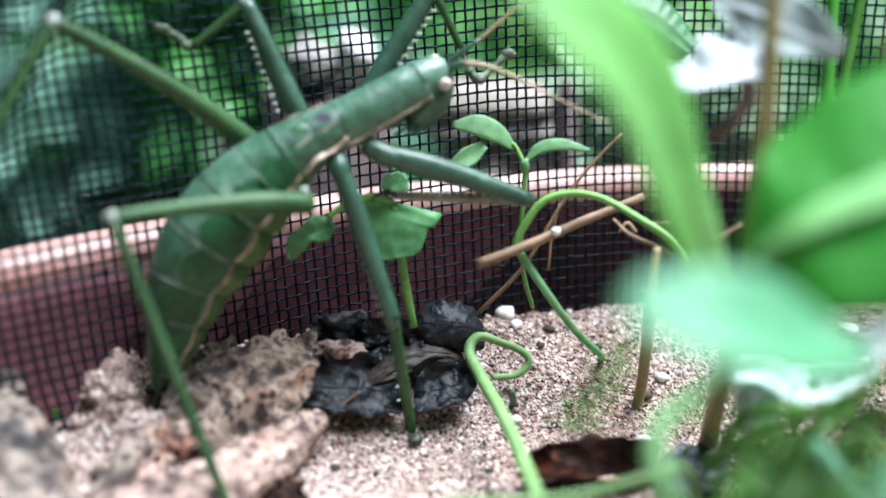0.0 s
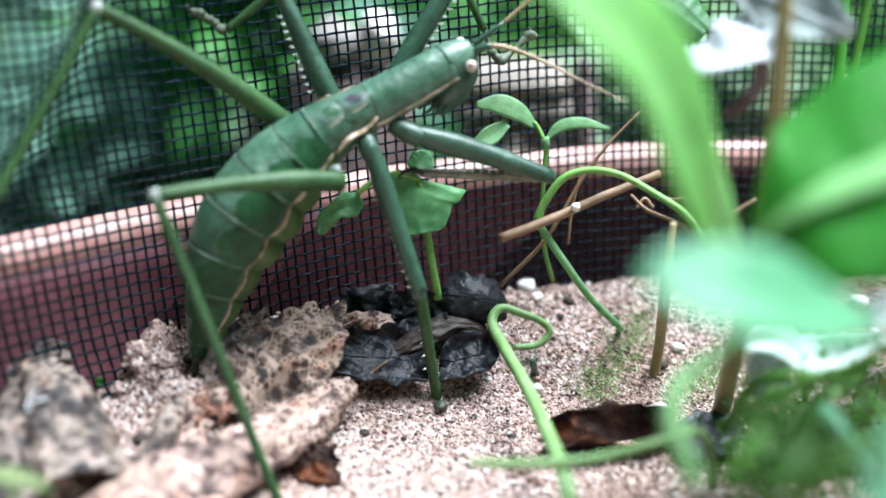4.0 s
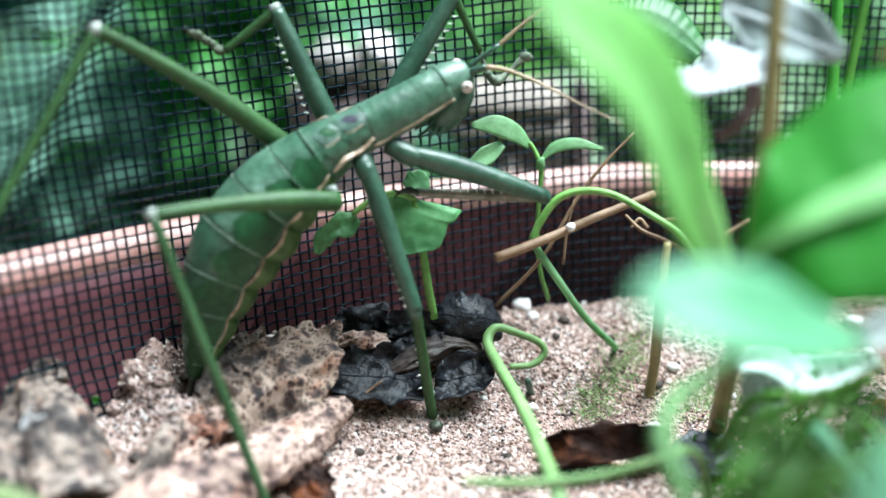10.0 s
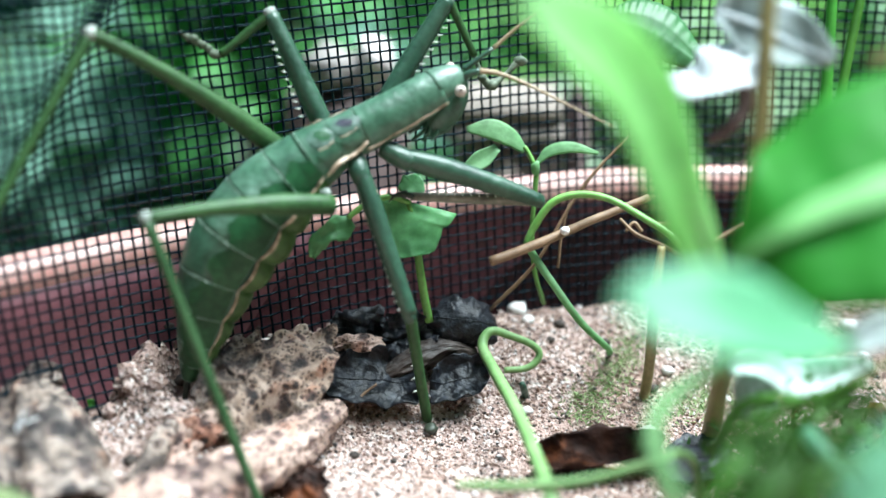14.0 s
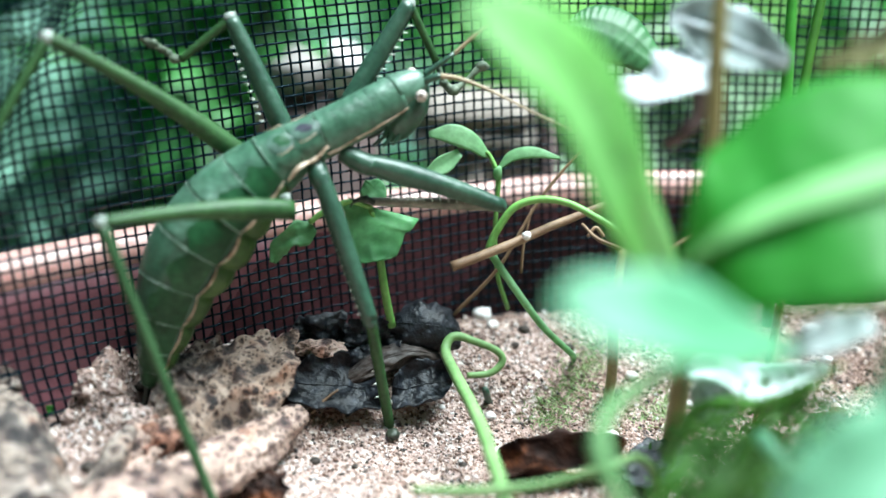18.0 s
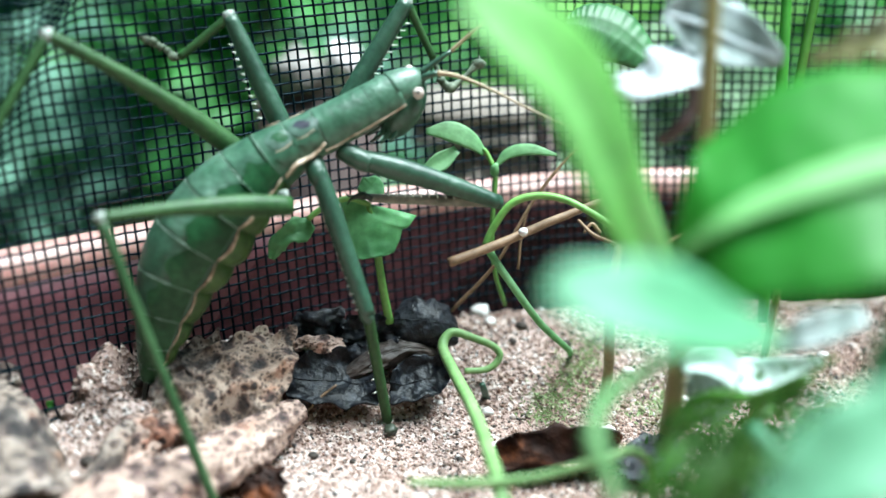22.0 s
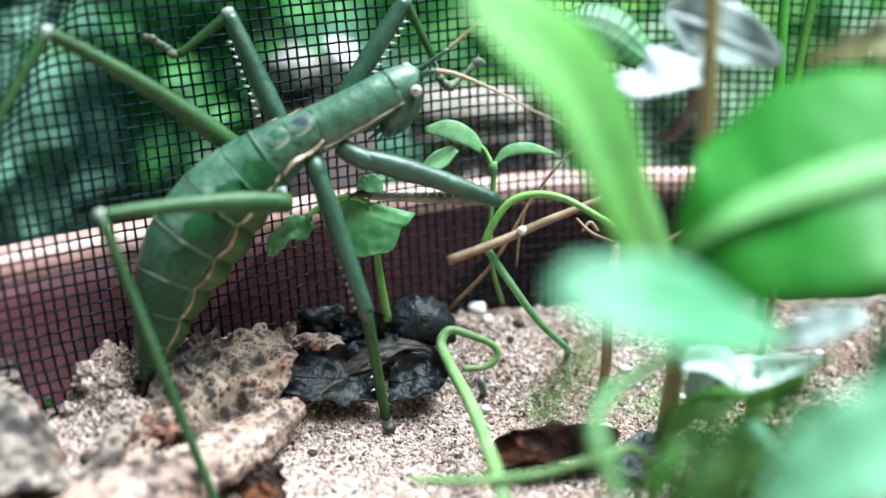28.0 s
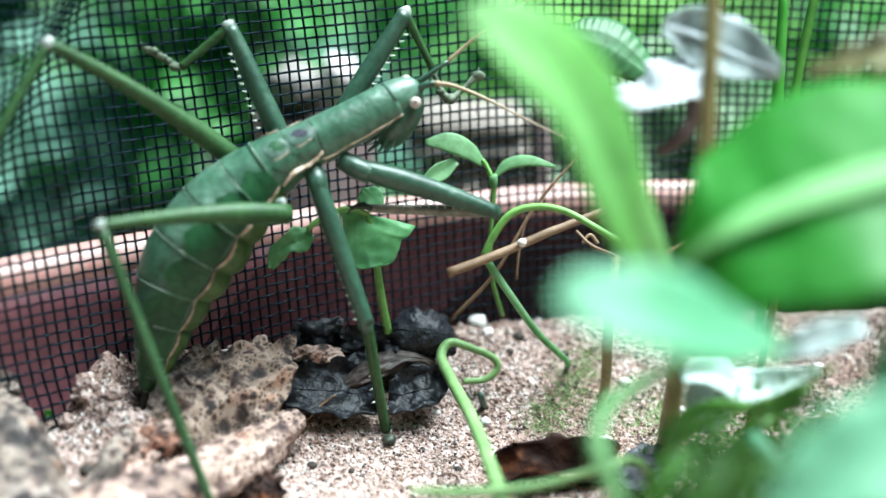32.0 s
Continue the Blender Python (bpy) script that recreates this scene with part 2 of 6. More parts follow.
M_DARK = mottled("dark_foot", [(0.3, (0.012, 0.018, 0.01)), (0.7, (0.045, 0.055, 0.035))], 900, 0.5, bump=0.0002, bump_scale=1500)
M_EYE = mottled("eye_white", [(0.3, (0.42, 0.34, 0.29)), (0.7, (0.68, 0.62, 0.56))], 900, 0.3)
M_PUPIL = mottled("pupil", [(0.3, (0.01, 0.01, 0.01)), (0.7, (0.03, 0.02, 0.02))], 900, 0.2)
M_ANTENNA = mottled("antenna_brown", [(0.3, (0.28, 0.2, 0.12)), (0.7, (0.42, 0.34, 0.2))], 500, 0.5)
M_FRESH = mottled("fresh_leaf", [(0.3, (0.07, 0.3, 0.03)), (0.7, (0.13, 0.42, 0.06))], 90, 0.42, fine=700, fine_mix=0.2, bump=0.00015, bump_scale=500, through_leaf=0.35, vary=0.1)
M_LEAFY = mottled("broad_leaf", [(0.3, (0.045, 0.25, 0.018)), (0.7, (0.09, 0.34, 0.045))], 60, 0.45, fine=500, fine_mix=0.2, bump=0.0003, bump_scale=300, through_leaf=0.42, vary=0.08)
M_BRIGHT = mottled("pale_glossy_leaf", [(0.3, (0.15, 0.4, 0.205)), (0.7, (0.23, 0.48, 0.295))], 60, 0.5, fine=500, fine_mix=0.2, bump=0.0003, bump_scale=300, through_leaf=0.4)
M_ARCH = mottled("yellow_green_leaf", [(0.3, (0.185, 0.47, 0.085)), (0.7, (0.285, 0.57, 0.19))], 60, 0.5, fine=500, fine_mix=0.2, bump=0.0003, bump_scale=300, through_leaf=0.45)
# leaf green paled towards blue: background haze put into the colour
M_HAZE = mottled("hazy_shrub_leaf", [(0.3, (0.14, 0.26, 0.2)), (0.7, (0.24, 0.41, 0.3))], 25, 0.75, fine=150, through_leaf=0.35, vary=0.15, spec=0.15)
M_SEED = mottled("seedling_leaf", [(0.3, (0.13, 0.37, 0.13)), (0.7, (0.22, 0.48, 0.21))], 150, 0.5, fine=1200, fine_mix=0.25, bump=0.0001, bump_scale=900, through_leaf=0.45, vary=0.12)
M_STEM = mottled("green_stem", [(0.3, (0.1, 0.26, 0.04)), (0.7, (0.19, 0.37, 0.09))], 250, 0.5, fine=1500, fine_mix=0.25, vary=0.1)
M_TENDRIL = mottled("pale_tendril", [(0.3, (0.14, 0.27, 0.08)), (0.7, (0.23, 0.37, 0.14))], 250, 0.5, fine=1500, fine_mix=0.2)
M_SHIN = mottled("grey_green_foot", [(0.3, (0.05, 0.075, 0.045)), (0.7, (0.17, 0.2, 0.14))], 900, 0.55, fine=1800, fine_mix=0.3, spec=0.25)
M_TIBIA = mottled("pale_shin", [(0.3, (0.1, 0.095, 0.07)), (0.7, (0.27, 0.26, 0.2))], 700, 0.5, fine=1800, fine_mix=0.3)
M_UMBER = mottled("rotten_umber_leaf", [(0.3, (0.01, 0.007, 0.006)), (0.6, (0.045, 0.032, 0.026)), (0.78, (0.12, 0.1, 0.085))], 260, 0.6, fine=1500, fine_mix=0.4, bump=0.0004, bump_scale=700, detail=5)
M_STRAW = mottled("straw", [(0.3, (0.16, 0.095, 0.052)), (0.7, (0.29, 0.19, 0.11))], 300, 0.6, fine=1800, bump=0.0001, bump_scale=1200)
M_WOODY = mottled("woody_stalk", [(0.3, (0.19, 0.16, 0.06)), (0.7, (0.31, 0.27, 0.11))], 200, 0.55, fine=1200, bump=0.0002, bump_scale=700)
M_WHITE = mottled("bleached_leaf", [(0.3, (0.68, 0.74, 0.76)), (0.7, (0.82, 0.86, 0.87))], 120, 0.5, fine=700, through_leaf=0.3)
M_GREY = mottled("withered_grey_leaf", [(0.25, (0.2, 0.25, 0.23)), (0.5, (0.42, 0.5, 0.48)), (0.7, (0.62, 0.68, 0.68))], 160, 0.6, fine=700, through_leaf=0.4, stretch=(3, 1, 1))
M_FOLD = mottled("ribbed_leaf", [(0.3, (0.04, 0.14, 0.038)), (0.7, (0.085, 0.23, 0.08))], 90, 0.5, fine=700, through_leaf=0.25)
M_SPRIG = mottled("pale_seedling_leaf", [(0.3, (0.2, 0.42, 0.17)), (0.7, (0.31, 0.53, 0.27))], 150, 0.45, fine=1200, fine_mix=0.25, bump=0.0001, bump_scale=900, through_leaf=0.45, vary=0.1)
M_MOSS = mottled("moss", [(0.3, (0.03, 0.1, 0.012)), (0.7, (0.085, 0.2, 0.03))], 200, 0.6, through_leaf=0.35)
M_FLUFF = mottled("fluffy_growth", [(0.3, (0.2, 0.29, 0.11)), (0.7, (0.34, 0.43, 0.2))], 300, 0.7, through_leaf=0.3)
M_FUZZ = mottled("fuzzy_stem", [(0.3, (0.17, 0.36, 0.13)), (0.7, (0.26, 0.46, 0.2))], 200, 0.7, through_leaf=0.3)
M_WEED = mottled("weed_leaf", [(0.3, (0.055, 0.17, 0.016)), (0.7, (0.11, 0.27, 0.04))], 120, 0.5, fine=700, through_leaf=0.3, vary=0.2)
M_PEBBLE = mottled("pebble", [(0.3, (0.5, 0.45, 0.42)), (0.7, (0.82, 0.8, 0.78))], 300, 0.5, fine=1500, bump=0.0002, bump_scale=900)
M_CLOD = mottled("dark_crumb", [(0.3, (0.015, 0.012, 0.01)), (0.7, (0.06, 0.045, 0.035))], 500, 0.8, bump=0.0004, bump_scale=900)
M_SOIL = mottled("garden_soil", [(0.3, (0.03, 0.08, 0.025)), (0.55, (0.06, 0.13, 0.04)), (0.75, (0.11, 0.12, 0.07))], 12, 0.9, fine=120, bump=0.01, bump_scale=60)
M_BUSH = mottled("bush_leaf", [(0.3, (0.04, 0.17, 0.03)), (0.7, (0.09, 0.28, 0.06))], 30, 0.4, fine=200, through_leaf=0.35, vary=0.3)
M_BUSHDARK = mottled("hedge_leaf", [(0.3, (0.026, 0.105, 0.042)), (0.7, (0.065, 0.2, 0.075))], 20, 0.4, fine=150, through_leaf=0.3, vary=0.3)
M_BUSHLIT = mottled("young_bush_leaf", [(0.3, (0.15, 0.34, 0.07)), (0.7, (0.28, 0.5, 0.15))], 30, 0.6, fine=200, through_leaf=0.4, vary=0.2, spec=0.25)
M_STONE = mottled("grey_stone", [(0.3, (0.11, 0.1, 0.09)), (0.7, (0.3, 0.265, 0.24))], 90, 0.7, fine=500, bump=0.001, bump_scale=250)
# second stone's pinkish colour is raised to show it as lit
M_LITSTONE = mottled("lit_pink_stone", [(0.3, (0.58, 0.5, 0.48)), (0.7, (0.8, 0.74, 0.72))], 120, 0.7, fine=500, bump=0.0008, bump_scale=250)
M_RIB = mottled("pale_leaf_rib", [(0.3, (0.2, 0.46, 0.14)), (0.7, (0.32, 0.58, 0.24))], 80, 0.55, fine=600, fine_mix=0.2, through_leaf=0.35)
M_BOARD = mottled("weathered_board", [(0.3, (0.16, 0.13, 0.11)), (0.7, (0.31, 0.265, 0.23))], 60, 0.75, fine=500, stretch=(0.3, 1, 3), bump=0.0006, bump_scale=200)
M_BOARDTOP = mottled("pale_board_edge", [(0.3, (0.17, 0.14, 0.115)), (0.7, (0.29, 0.245, 0.205))], 60, 0.7, fine=500)
M_POST = mottled("dark_post", [(0.3, (0.05, 0.03, 0.03)), (0.7, (0.11, 0.07, 0.06))], 60, 0.7, fine=400, bump=0.0005, bump_scale=200)
M_SILK = mottled("white_thread", [(0.3, (0.75, 0.75, 0.75)), (0.7, (0.85, 0.85, 0.85))], 500, 0.5)
M_SILVER = mottled("silver_green_leaf", [(0.3, (0.28, 0.42, 0.24)), (0.7, (0.45, 0.58, 0.4))], 40, 0.6, fine=200, through_leaf=0.4, vary=0.15, spec=0.2)
M_OCHRE = mottled("ochre_leaf", [(0.3, (0.03, 0.02, 0.016)), (0.48, (0.12, 0.11, 0.035)), (0.7, (0.26, 0.25, 0.09))], 160, 0.6, fine=900, through_leaf=0.3, detail=5)
M_FADED = mottled("faded_mint_leaf", [(0.3, (0.5, 0.64, 0.57)), (0.7, (0.72, 0.82, 0.77))], 120, 0.5, fine=700, through_leaf=0.3)


# ---- tools: all shapes are given in millimetres ----
MM = 0.001


def smooth(x):
    x = min(1.0, max(0.0, x))
    return x * x * (3 - 2 * x)


def thing(name, base, label, category, group=""):
    ob = new(name)
    ob.location = Vector(base) * MM
    ob.empty_display_size = 0.005
    return tagged(ob, label, category, group)


def mesh_of(name, bm, material, origin, shade=True):
    me = bpy.data.meshes.new(name)
    o = Vector(origin)
    for v in bm.verts:
        v.co = (v.co - o) * MM
    if shade:
        for f in bm.faces:
            f.smooth = True
    bm.to_mesh(me)
    bm.free()
    me.materials.append(material)
    return me


def origin_of(ob):
    o = Vector(ob.location)
    while ob.parent:
        ob = ob.parent
        o += ob.location
    return o / MM


def part(name, bm, material, parent, label="", shade=True):
    ob = new(name, mesh_of(name, bm, material, origin_of(parent), shade))
    ob.parent = parent
    return tagged(ob, label)


def single(name, bm, material, base, label, category, group="", kind="", shade=True):
    ob = new(name, mesh_of(name, bm, material, base, shade))
    ob.location = Vector(base) * MM
    return tagged(ob, label, category, group, kind)


def curve_points(pts, n):
    """n points and values along a Catmull-Rom curve through pts."""
    pts = [np.array(p, float) for p in pts]
    if len(pts) == 2:
        return [pts[0] + (pts[1] - pts[0]) * k / (n - 1) for k in range(n)]
    ext = [2 * pts[0] - pts[1]] + pts + [2 * pts[-1] - pts[-2]]
    out = []
    for k in range(n):
        s = k / (n - 1) * (len(pts) - 1)
        i = min(int(s), len(pts) - 2)
        u = s - i
        a, b, c, d = ext[i:i + 4]
        out.append(0.5 * (2 * b + (c - a) * u + (2 * a - 5 * b + 4 * c - d) * u * u + (3 * b - a - 3 * c + d) * u ** 3))
    return out


def frames(pts, hint=(0, 0, 1)):
    """Tangent, side and up for each point of a curve."""
    res = []
    up = Vector(hint)
    for i, p in enumerate(pts):
        a, b = pts[max(0, i - 1)], pts[min(len(pts) - 1, i + 1)]
        t = Vector(b - a).normalized()
        side = t.cross(up)
        if side.length < 1e-4:
            side = t.orthogonal()
        side.normalize()
        u = side.cross(t).normalized()
        up = u
        res.append((t, side, u))
    return res


def tube(bm, pts, radii, n=16, sides=8, flat=1.0, hint=(0, 0, 1), rough=0.0):
    """A round or flattened tapering tube through pts, closed at both ends."""
    path = curve_points([(*p, r) for p, r in zip(pts, radii)], n)
    fr = frames([p[:3] for p in path], hint)
    rings = []
    for p, (t, s, u) in zip(path, fr):
        c, r = Vector(p[:3]), max(0.01, p[3])
        ring = []
        for k in range(sides):
            a = 2 * math.pi * k / sides
            d = s * math.cos(a) + u * (math.sin(a) * flat)
            rr = r * (1 + (rough * noise.noise(c * 0.8 + d * 2) if rough else 0))
            ring.append(bm.verts.new(c + d * rr))
        rings.append(ring)
    for a, b in zip(rings, rings[1:]):
        for k in range(sides):
            bm.faces.new((a[k], a[(k + 1) % sides], b[(k + 1) % sides], b[k]))
    bm.faces.new(rings[0][::-1])
    bm.faces.new(rings[-1])
    return bm


def tube_part(name, pts, radii, material, parent, label="", n=16, sides=8, flat=1.0, hint=(0, 0, 1), rough=0.0):
    return part(name, tube(bmesh.new(), pts, radii, n, sides, flat, hint, rough), material, parent, label)


def ball(bm, centre, radii, rough=0.0, sub=2, turn=None, seed=0):
    made = bmesh.ops.create_icosphere(bm, subdivisions=sub, radius=1)["verts"]
    c = Vector(centre)
    for v in made:
        d = v.co.copy()
        k = 1 + (rough * noise.noise(d * 1.6 + Vector((seed * 3.1, seed, 0))) if rough else 0)
        q = Vector((d.x * radii[0], d.y * radii[1], d.z * radii[2])) * k
        v.co = c + (turn @ q if turn else q)
    return bm


def blade(bm, pts, half, facing, n=20, across=8, cup=0.2, wave=0.0, thick=0.25, rib=0.15, ragged=0.0, seed=0, waves=4.0, skew=0.0):
    """A leaf: midline through pts, half-widths given along it, its upper side turned to 'facing'.
    cup lifts the edges, wave ripples them, rib sinks the midrib; it has two sides and a thickness."""
    path = curve_points([(*p, h) for p, h in zip(pts, half)], n)
    fr = frames([p[:3] for p in path], facing)
    grid = []
    for i, (p, (t, s, u)) in enumerate(zip(path, fr)):
        row = []
        c, h = Vector(p[:3]), max(0.02, p[3])
        for k in range(across + 1):
            w = 2 * k / across - 1
            e = 1 + ragged * noise.noise(Vector((i * 0.55, seed * 7.3, 2.0 if w > 0 else 5.0)))
            lift = cup * h * abs(w) ** 1.6 + wave * abs(w) * math.sin(waves * 2 * math.pi * i / n + (1.3 if w > 0 else 0) + seed)
            lift += wave * 0.6 * noise.noise(Vector((i * 0.3, w * 2, seed * 3.7)))
            lift -= skew * h * w * abs(w) * (1.0 if w < 0 else 0.1)
            lift -= rib * max(0, 1 - abs(w) * 5)
            row.append(c + s * (w * h * e) + u * lift)
        grid.append((row, [u] * (across + 1)))
    top = [[bm.verts.new(q + u * thick * 0.5) for q, u in zip(*r)] for r in grid]
    low = [[bm.verts.new(q - u * thick * 0.5) for q, u in zip(*r)] for r in grid]
    for i in range(n - 1):
        for k in range(across):
            bm.faces.new((top[i][k], top[i][k + 1], top[i + 1][k + 1], top[i + 1][k]))
            bm.faces.new((low[i][k], low[i + 1][k], low[i + 1][k + 1], low[i][k + 1]))
        bm.faces.new((top[i][0], top[i + 1][0], low[i + 1][0], low[i][0]))
        bm.faces.new((top[i][-1], low[i][-1], low[i + 1][-1], top[i + 1][-1]))
    for k in range(across):
        bm.faces.new((top[0][k + 1], top[0][k], low[0][k], low[0][k + 1]))
        bm.faces.new((top[-1][k], top[-1][k + 1], low[-1][k + 1], low[-1][k]))
    return bm


def leaf_part(name, pts, half, facing, material, parent, label="", **kw):
    return part(name, blade(bmesh.new(), pts, half, facing, **kw), material, parent, label)


def lathe(bm, profile, centre, steps=128):
    rings = []
    for k in range(steps):
        a = 2 * math.pi * k / steps
        rings.append([bm.verts.new((centre[0] + r * math.cos(a), centre[1] + r * math.sin(a), z)) for r, z in profile])
    for k in range(steps):
        a, b = rings[k], rings[(k + 1) % steps]
        for i in range(len(profile) - 1):
            bm.faces.new((a[i], b[i], b[i + 1], a[i + 1]))
    return bm


# ---- the pot, its sand and the net ----
POT = (50.0, -20.0)
RIM = 21.5
HOLE = (-26.7, 101.0)
FOOT = (-0.7, 101.5)


def sand_height(x, y):
    d = math.hypot(x - POT[0], y - POT[1])
    z = 8.5 * smooth((d - 126) / 20) * (1 - 0.42 * smooth((-20 - x) / 18)) * (1 - 0.11 * smooth((x + 12) / 14)) + 0.8 * noise.noise(Vector((x * 0.06, y * 0.06, 3))) + 0.5 * noise.noise(Vector((x * 0.25, y * 0.25, 8)))
    z += 0.22 * noise.noise(Vector((x * 0.9, y * 0.9, 1)))
    z -= 0.6 * math.exp(-((x - FOOT[0]) ** 2 + (y - FOOT[1]) ** 2) / 60)
    z -= 3.2 * smooth((d - 143.4) / 2.4) * smooth((x + 10) / 10)
    hole = math.hypot(x - HOLE[0], y - HOLE[1])
    z += 1.6 * math.exp(-((hole - 5.0) / 2.2) ** 2) - 9.0 * math.exp(-(hole / 2.6) ** 2)
    # heap thrown up beside the hole
    z += 5.6 * math.exp(-((x + 28.9) / (4.4 if x < -28.9 else 2.0)) ** 2 - ((y - 101.8) / 4.6) ** 2) * smooth((hole - 1.0) / 1.6)
    return z


def net_radius(a, z):
    """Distance of the net from the pot's axis, by angle in degrees and height."""
    return 144.2 + 0.16 * z


# ground outside, one sheet to the horizon
bm = bmesh.new()
rings = [0.0, 200, 400, 800, 1600, 4000, 20000, 200000, 2000000]
prev = None
for r in rings:
    row = [bm.verts.new((POT[0] + r * math.cos(k * math.pi / 24), POT[1] + r * math.sin(k * math.pi / 24), -150 + (6 * noise.noise(Vector((r, k, 0))) if 100 < r < 3000 else 0))) for k in range(48)] if r else [bm.verts.new((POT[0], POT[1], -150))]
    if prev:
        for k in range(48):
            if len(prev) == 1:
                bm.faces.new((prev[0], row[k], row[(k + 1) % 48]))
            else:
                bm.faces.new((prev[k], row[k], row[(k + 1) % 48], prev[(k + 1) % 48]))
    prev = row
ground = single("ground", bm, M_SOIL, (0, 0, -150), "dark garden soil with low green growth", "ground", kind="structure")

# terracotta-coloured pot with a rolled lip
pot = thing("flower_pot", (POT[0], POT[1], -148), "terracotta-coloured round plastic plant pot filled with sand", "flower pot")
part("wall", lathe(bmesh.new(), [(118, -148), (140, -20), (146.6, 5), (149.1, 15.3), (149.3, 18.9), (152.4, 18.9), (153.6, 15.8), (151.6, 8), (144.5, -20), (122, -148), (118, -148)], POT, 180), M_POTSHADE, pot, "dull maroon inner wall, shade and stain in its colour")
part("rim", lathe(bmesh.new(), [(149.35, 18.95), (149.3, 19.5), (149.75, 20.5), (150.6, 21.4), (151.6, 21.75), (153.2, 21.7), (154.4, 21.1), (155.1, 19.7), (155.1, 12.0), (154.4, 11.6), (154.0, 18.7), (151.6, 19.0), (149.35, 18.95)], POT, 240), M_POT, pot, "rolled rim with pink light in its colour")

# painted shade and soil stain: dark sheet on the inner wall, thinner maroon above, uneven edges
def shade_stain(material, low, high, end, run, inset, label):
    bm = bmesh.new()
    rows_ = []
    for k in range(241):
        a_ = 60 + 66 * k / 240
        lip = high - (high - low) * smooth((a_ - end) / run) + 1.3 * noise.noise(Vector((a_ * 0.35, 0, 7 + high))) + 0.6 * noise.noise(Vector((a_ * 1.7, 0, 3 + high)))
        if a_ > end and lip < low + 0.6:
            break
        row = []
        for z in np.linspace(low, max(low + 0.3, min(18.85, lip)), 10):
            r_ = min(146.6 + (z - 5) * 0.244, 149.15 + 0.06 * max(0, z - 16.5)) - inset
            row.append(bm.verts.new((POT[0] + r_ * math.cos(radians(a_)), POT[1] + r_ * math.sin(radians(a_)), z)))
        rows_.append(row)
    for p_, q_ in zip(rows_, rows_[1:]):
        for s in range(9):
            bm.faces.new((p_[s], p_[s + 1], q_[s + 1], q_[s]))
    return part("shade_stain", bm, material, pot, label)


shade_stain(M_FILM, 2.0, 17.5, 101.0, 12.0, 0.24, "dark painted shade with some soil stain")
shade_stain(M_MAROON, 2.0, 19.6, 113.0, 11.0, 0.12, "thin maroon painted shade and stain under the rim")

# sand: finely cut where it is seen near
bm = bmesh.new()
NX, NY = 280, 220
grid = [[None] * (NY + 1) for _ in range(NX + 1)]
for i in range(NX + 1):
    for j in range(NY + 1):
        x, y = -100 + 300 * (i / NX) ** 1.1, -172 + 304 * (j / NY) ** 0.6
        d = math.hypot(x - POT[0], y - POT[1])
        if d < 146.8:
            grid[i][j] = bm.verts.new((x, y, sand_height(x, y) + 0.12 * random.random()))
for i in range(NX):
    for j in range(NY):
        q = (grid[i][j], grid[i + 1][j], grid[i + 1][j + 1], grid[i][j + 1])
        if all(q):
            bm.faces.new(q)
sand = single("sand", bm, M_SAND, (0, 0, 0), "coarse pale pinkish sand filling the pot", "sand", kind="structure")


def grains(name, count, box, size, material, label, seed):
    """Loose grains lying on the sand, joined: nobody could count them."""
    rnd = random.Random(seed)
    verts, faces = [], []
    octa = [(1, 0, 0), (-1, 0, 0), (0, 1, 0), (0, -1, 0), (0, 0, 1), (0, 0, -1)]
    tri = [(0, 2, 4), (2, 1, 4), (1, 3, 4), (3, 0, 4), (2, 0, 5), (1, 2, 5), (3, 1, 5), (0, 3, 5)]
    while len(faces) < count * 8:
        x, y = rnd.uniform(box[0], box[1]), rnd.uniform(box[2], box[3])
        if math.hypot(x - POT[0], y - POT[1]) > 145 or math.hypot(x - HOLE[0], y - HOLE[1]) < 3.6:
            continue
        r = rnd.uniform(*size)
        z = sand_height(x, y) + r * 0.25
        e = Euler((rnd.uniform(0, 6), rnd.uniform(0, 6), rnd.uniform(0, 6))).to_matrix()
        k = len(verts)
        for o in octa:
            q = e @ Vector(o) * r * rnd.uniform(0.6, 1.15)
            verts.append(((x + q.x) * MM, (y + q.y) * MM, (z + q.z) * MM))
        faces += [tuple(k + i for i in f) for f in tri]
    me = bpy.data.meshes.new(name)
    me.from_pydata(verts, [], faces)
    for f in me.polygons:
        f.use_smooth = True
    me.materials.append(material)
    return tagged(new(name, me), label, "sand", kind="stuff")


def island_random(m, stops, rough=0.4):
    t = m.node_tree
    p = t.nodes["Principled BSDF"]
    g = t.nodes.new("ShaderNodeNewGeometry")
    damp = ramp(t, noise_of(t, 75, 4, 0.6), [(0.34, (0.62, 0.54, 0.48)), (0.56, (1, 1, 1))])
    t.links.new(mixed(t, 1.0, ramp(t, g.outputs["Random Per Island"], stops), damp, "MULTIPLY"), p.inputs["Base Color"])
    p.inputs["Roughness"].default_value = rough
    return m


M_LOOSE = island_random(nodes_of("loose_grains")[0], [(0.0, (0.025, 0.022, 0.024)), (0.07, (0.05, 0.04, 0.038)), (0.11, (0.17, 0.09, 0.065)), (0.28, (0.26, 0.17, 0.13)), (0.5, (0.37, 0.265, 0.225)), (0.8, (0.42, 0.32, 0.285)), (0.93, (0.5, 0.42, 0.4)), (1.0, (0.72, 0.7, 0.7))], 0.28)
grains("sand_grains", 52000, (-52, 62, 72, 122), (0.11, 0.29), M_LOOSE, "loose coarse grains of pink, tan and white sand", 5)
grains("grit", 1500, (-52, 62, 72, 122), (0.3, 0.52), M_LOOSE, "coarse grit scattered on the sand", 6)
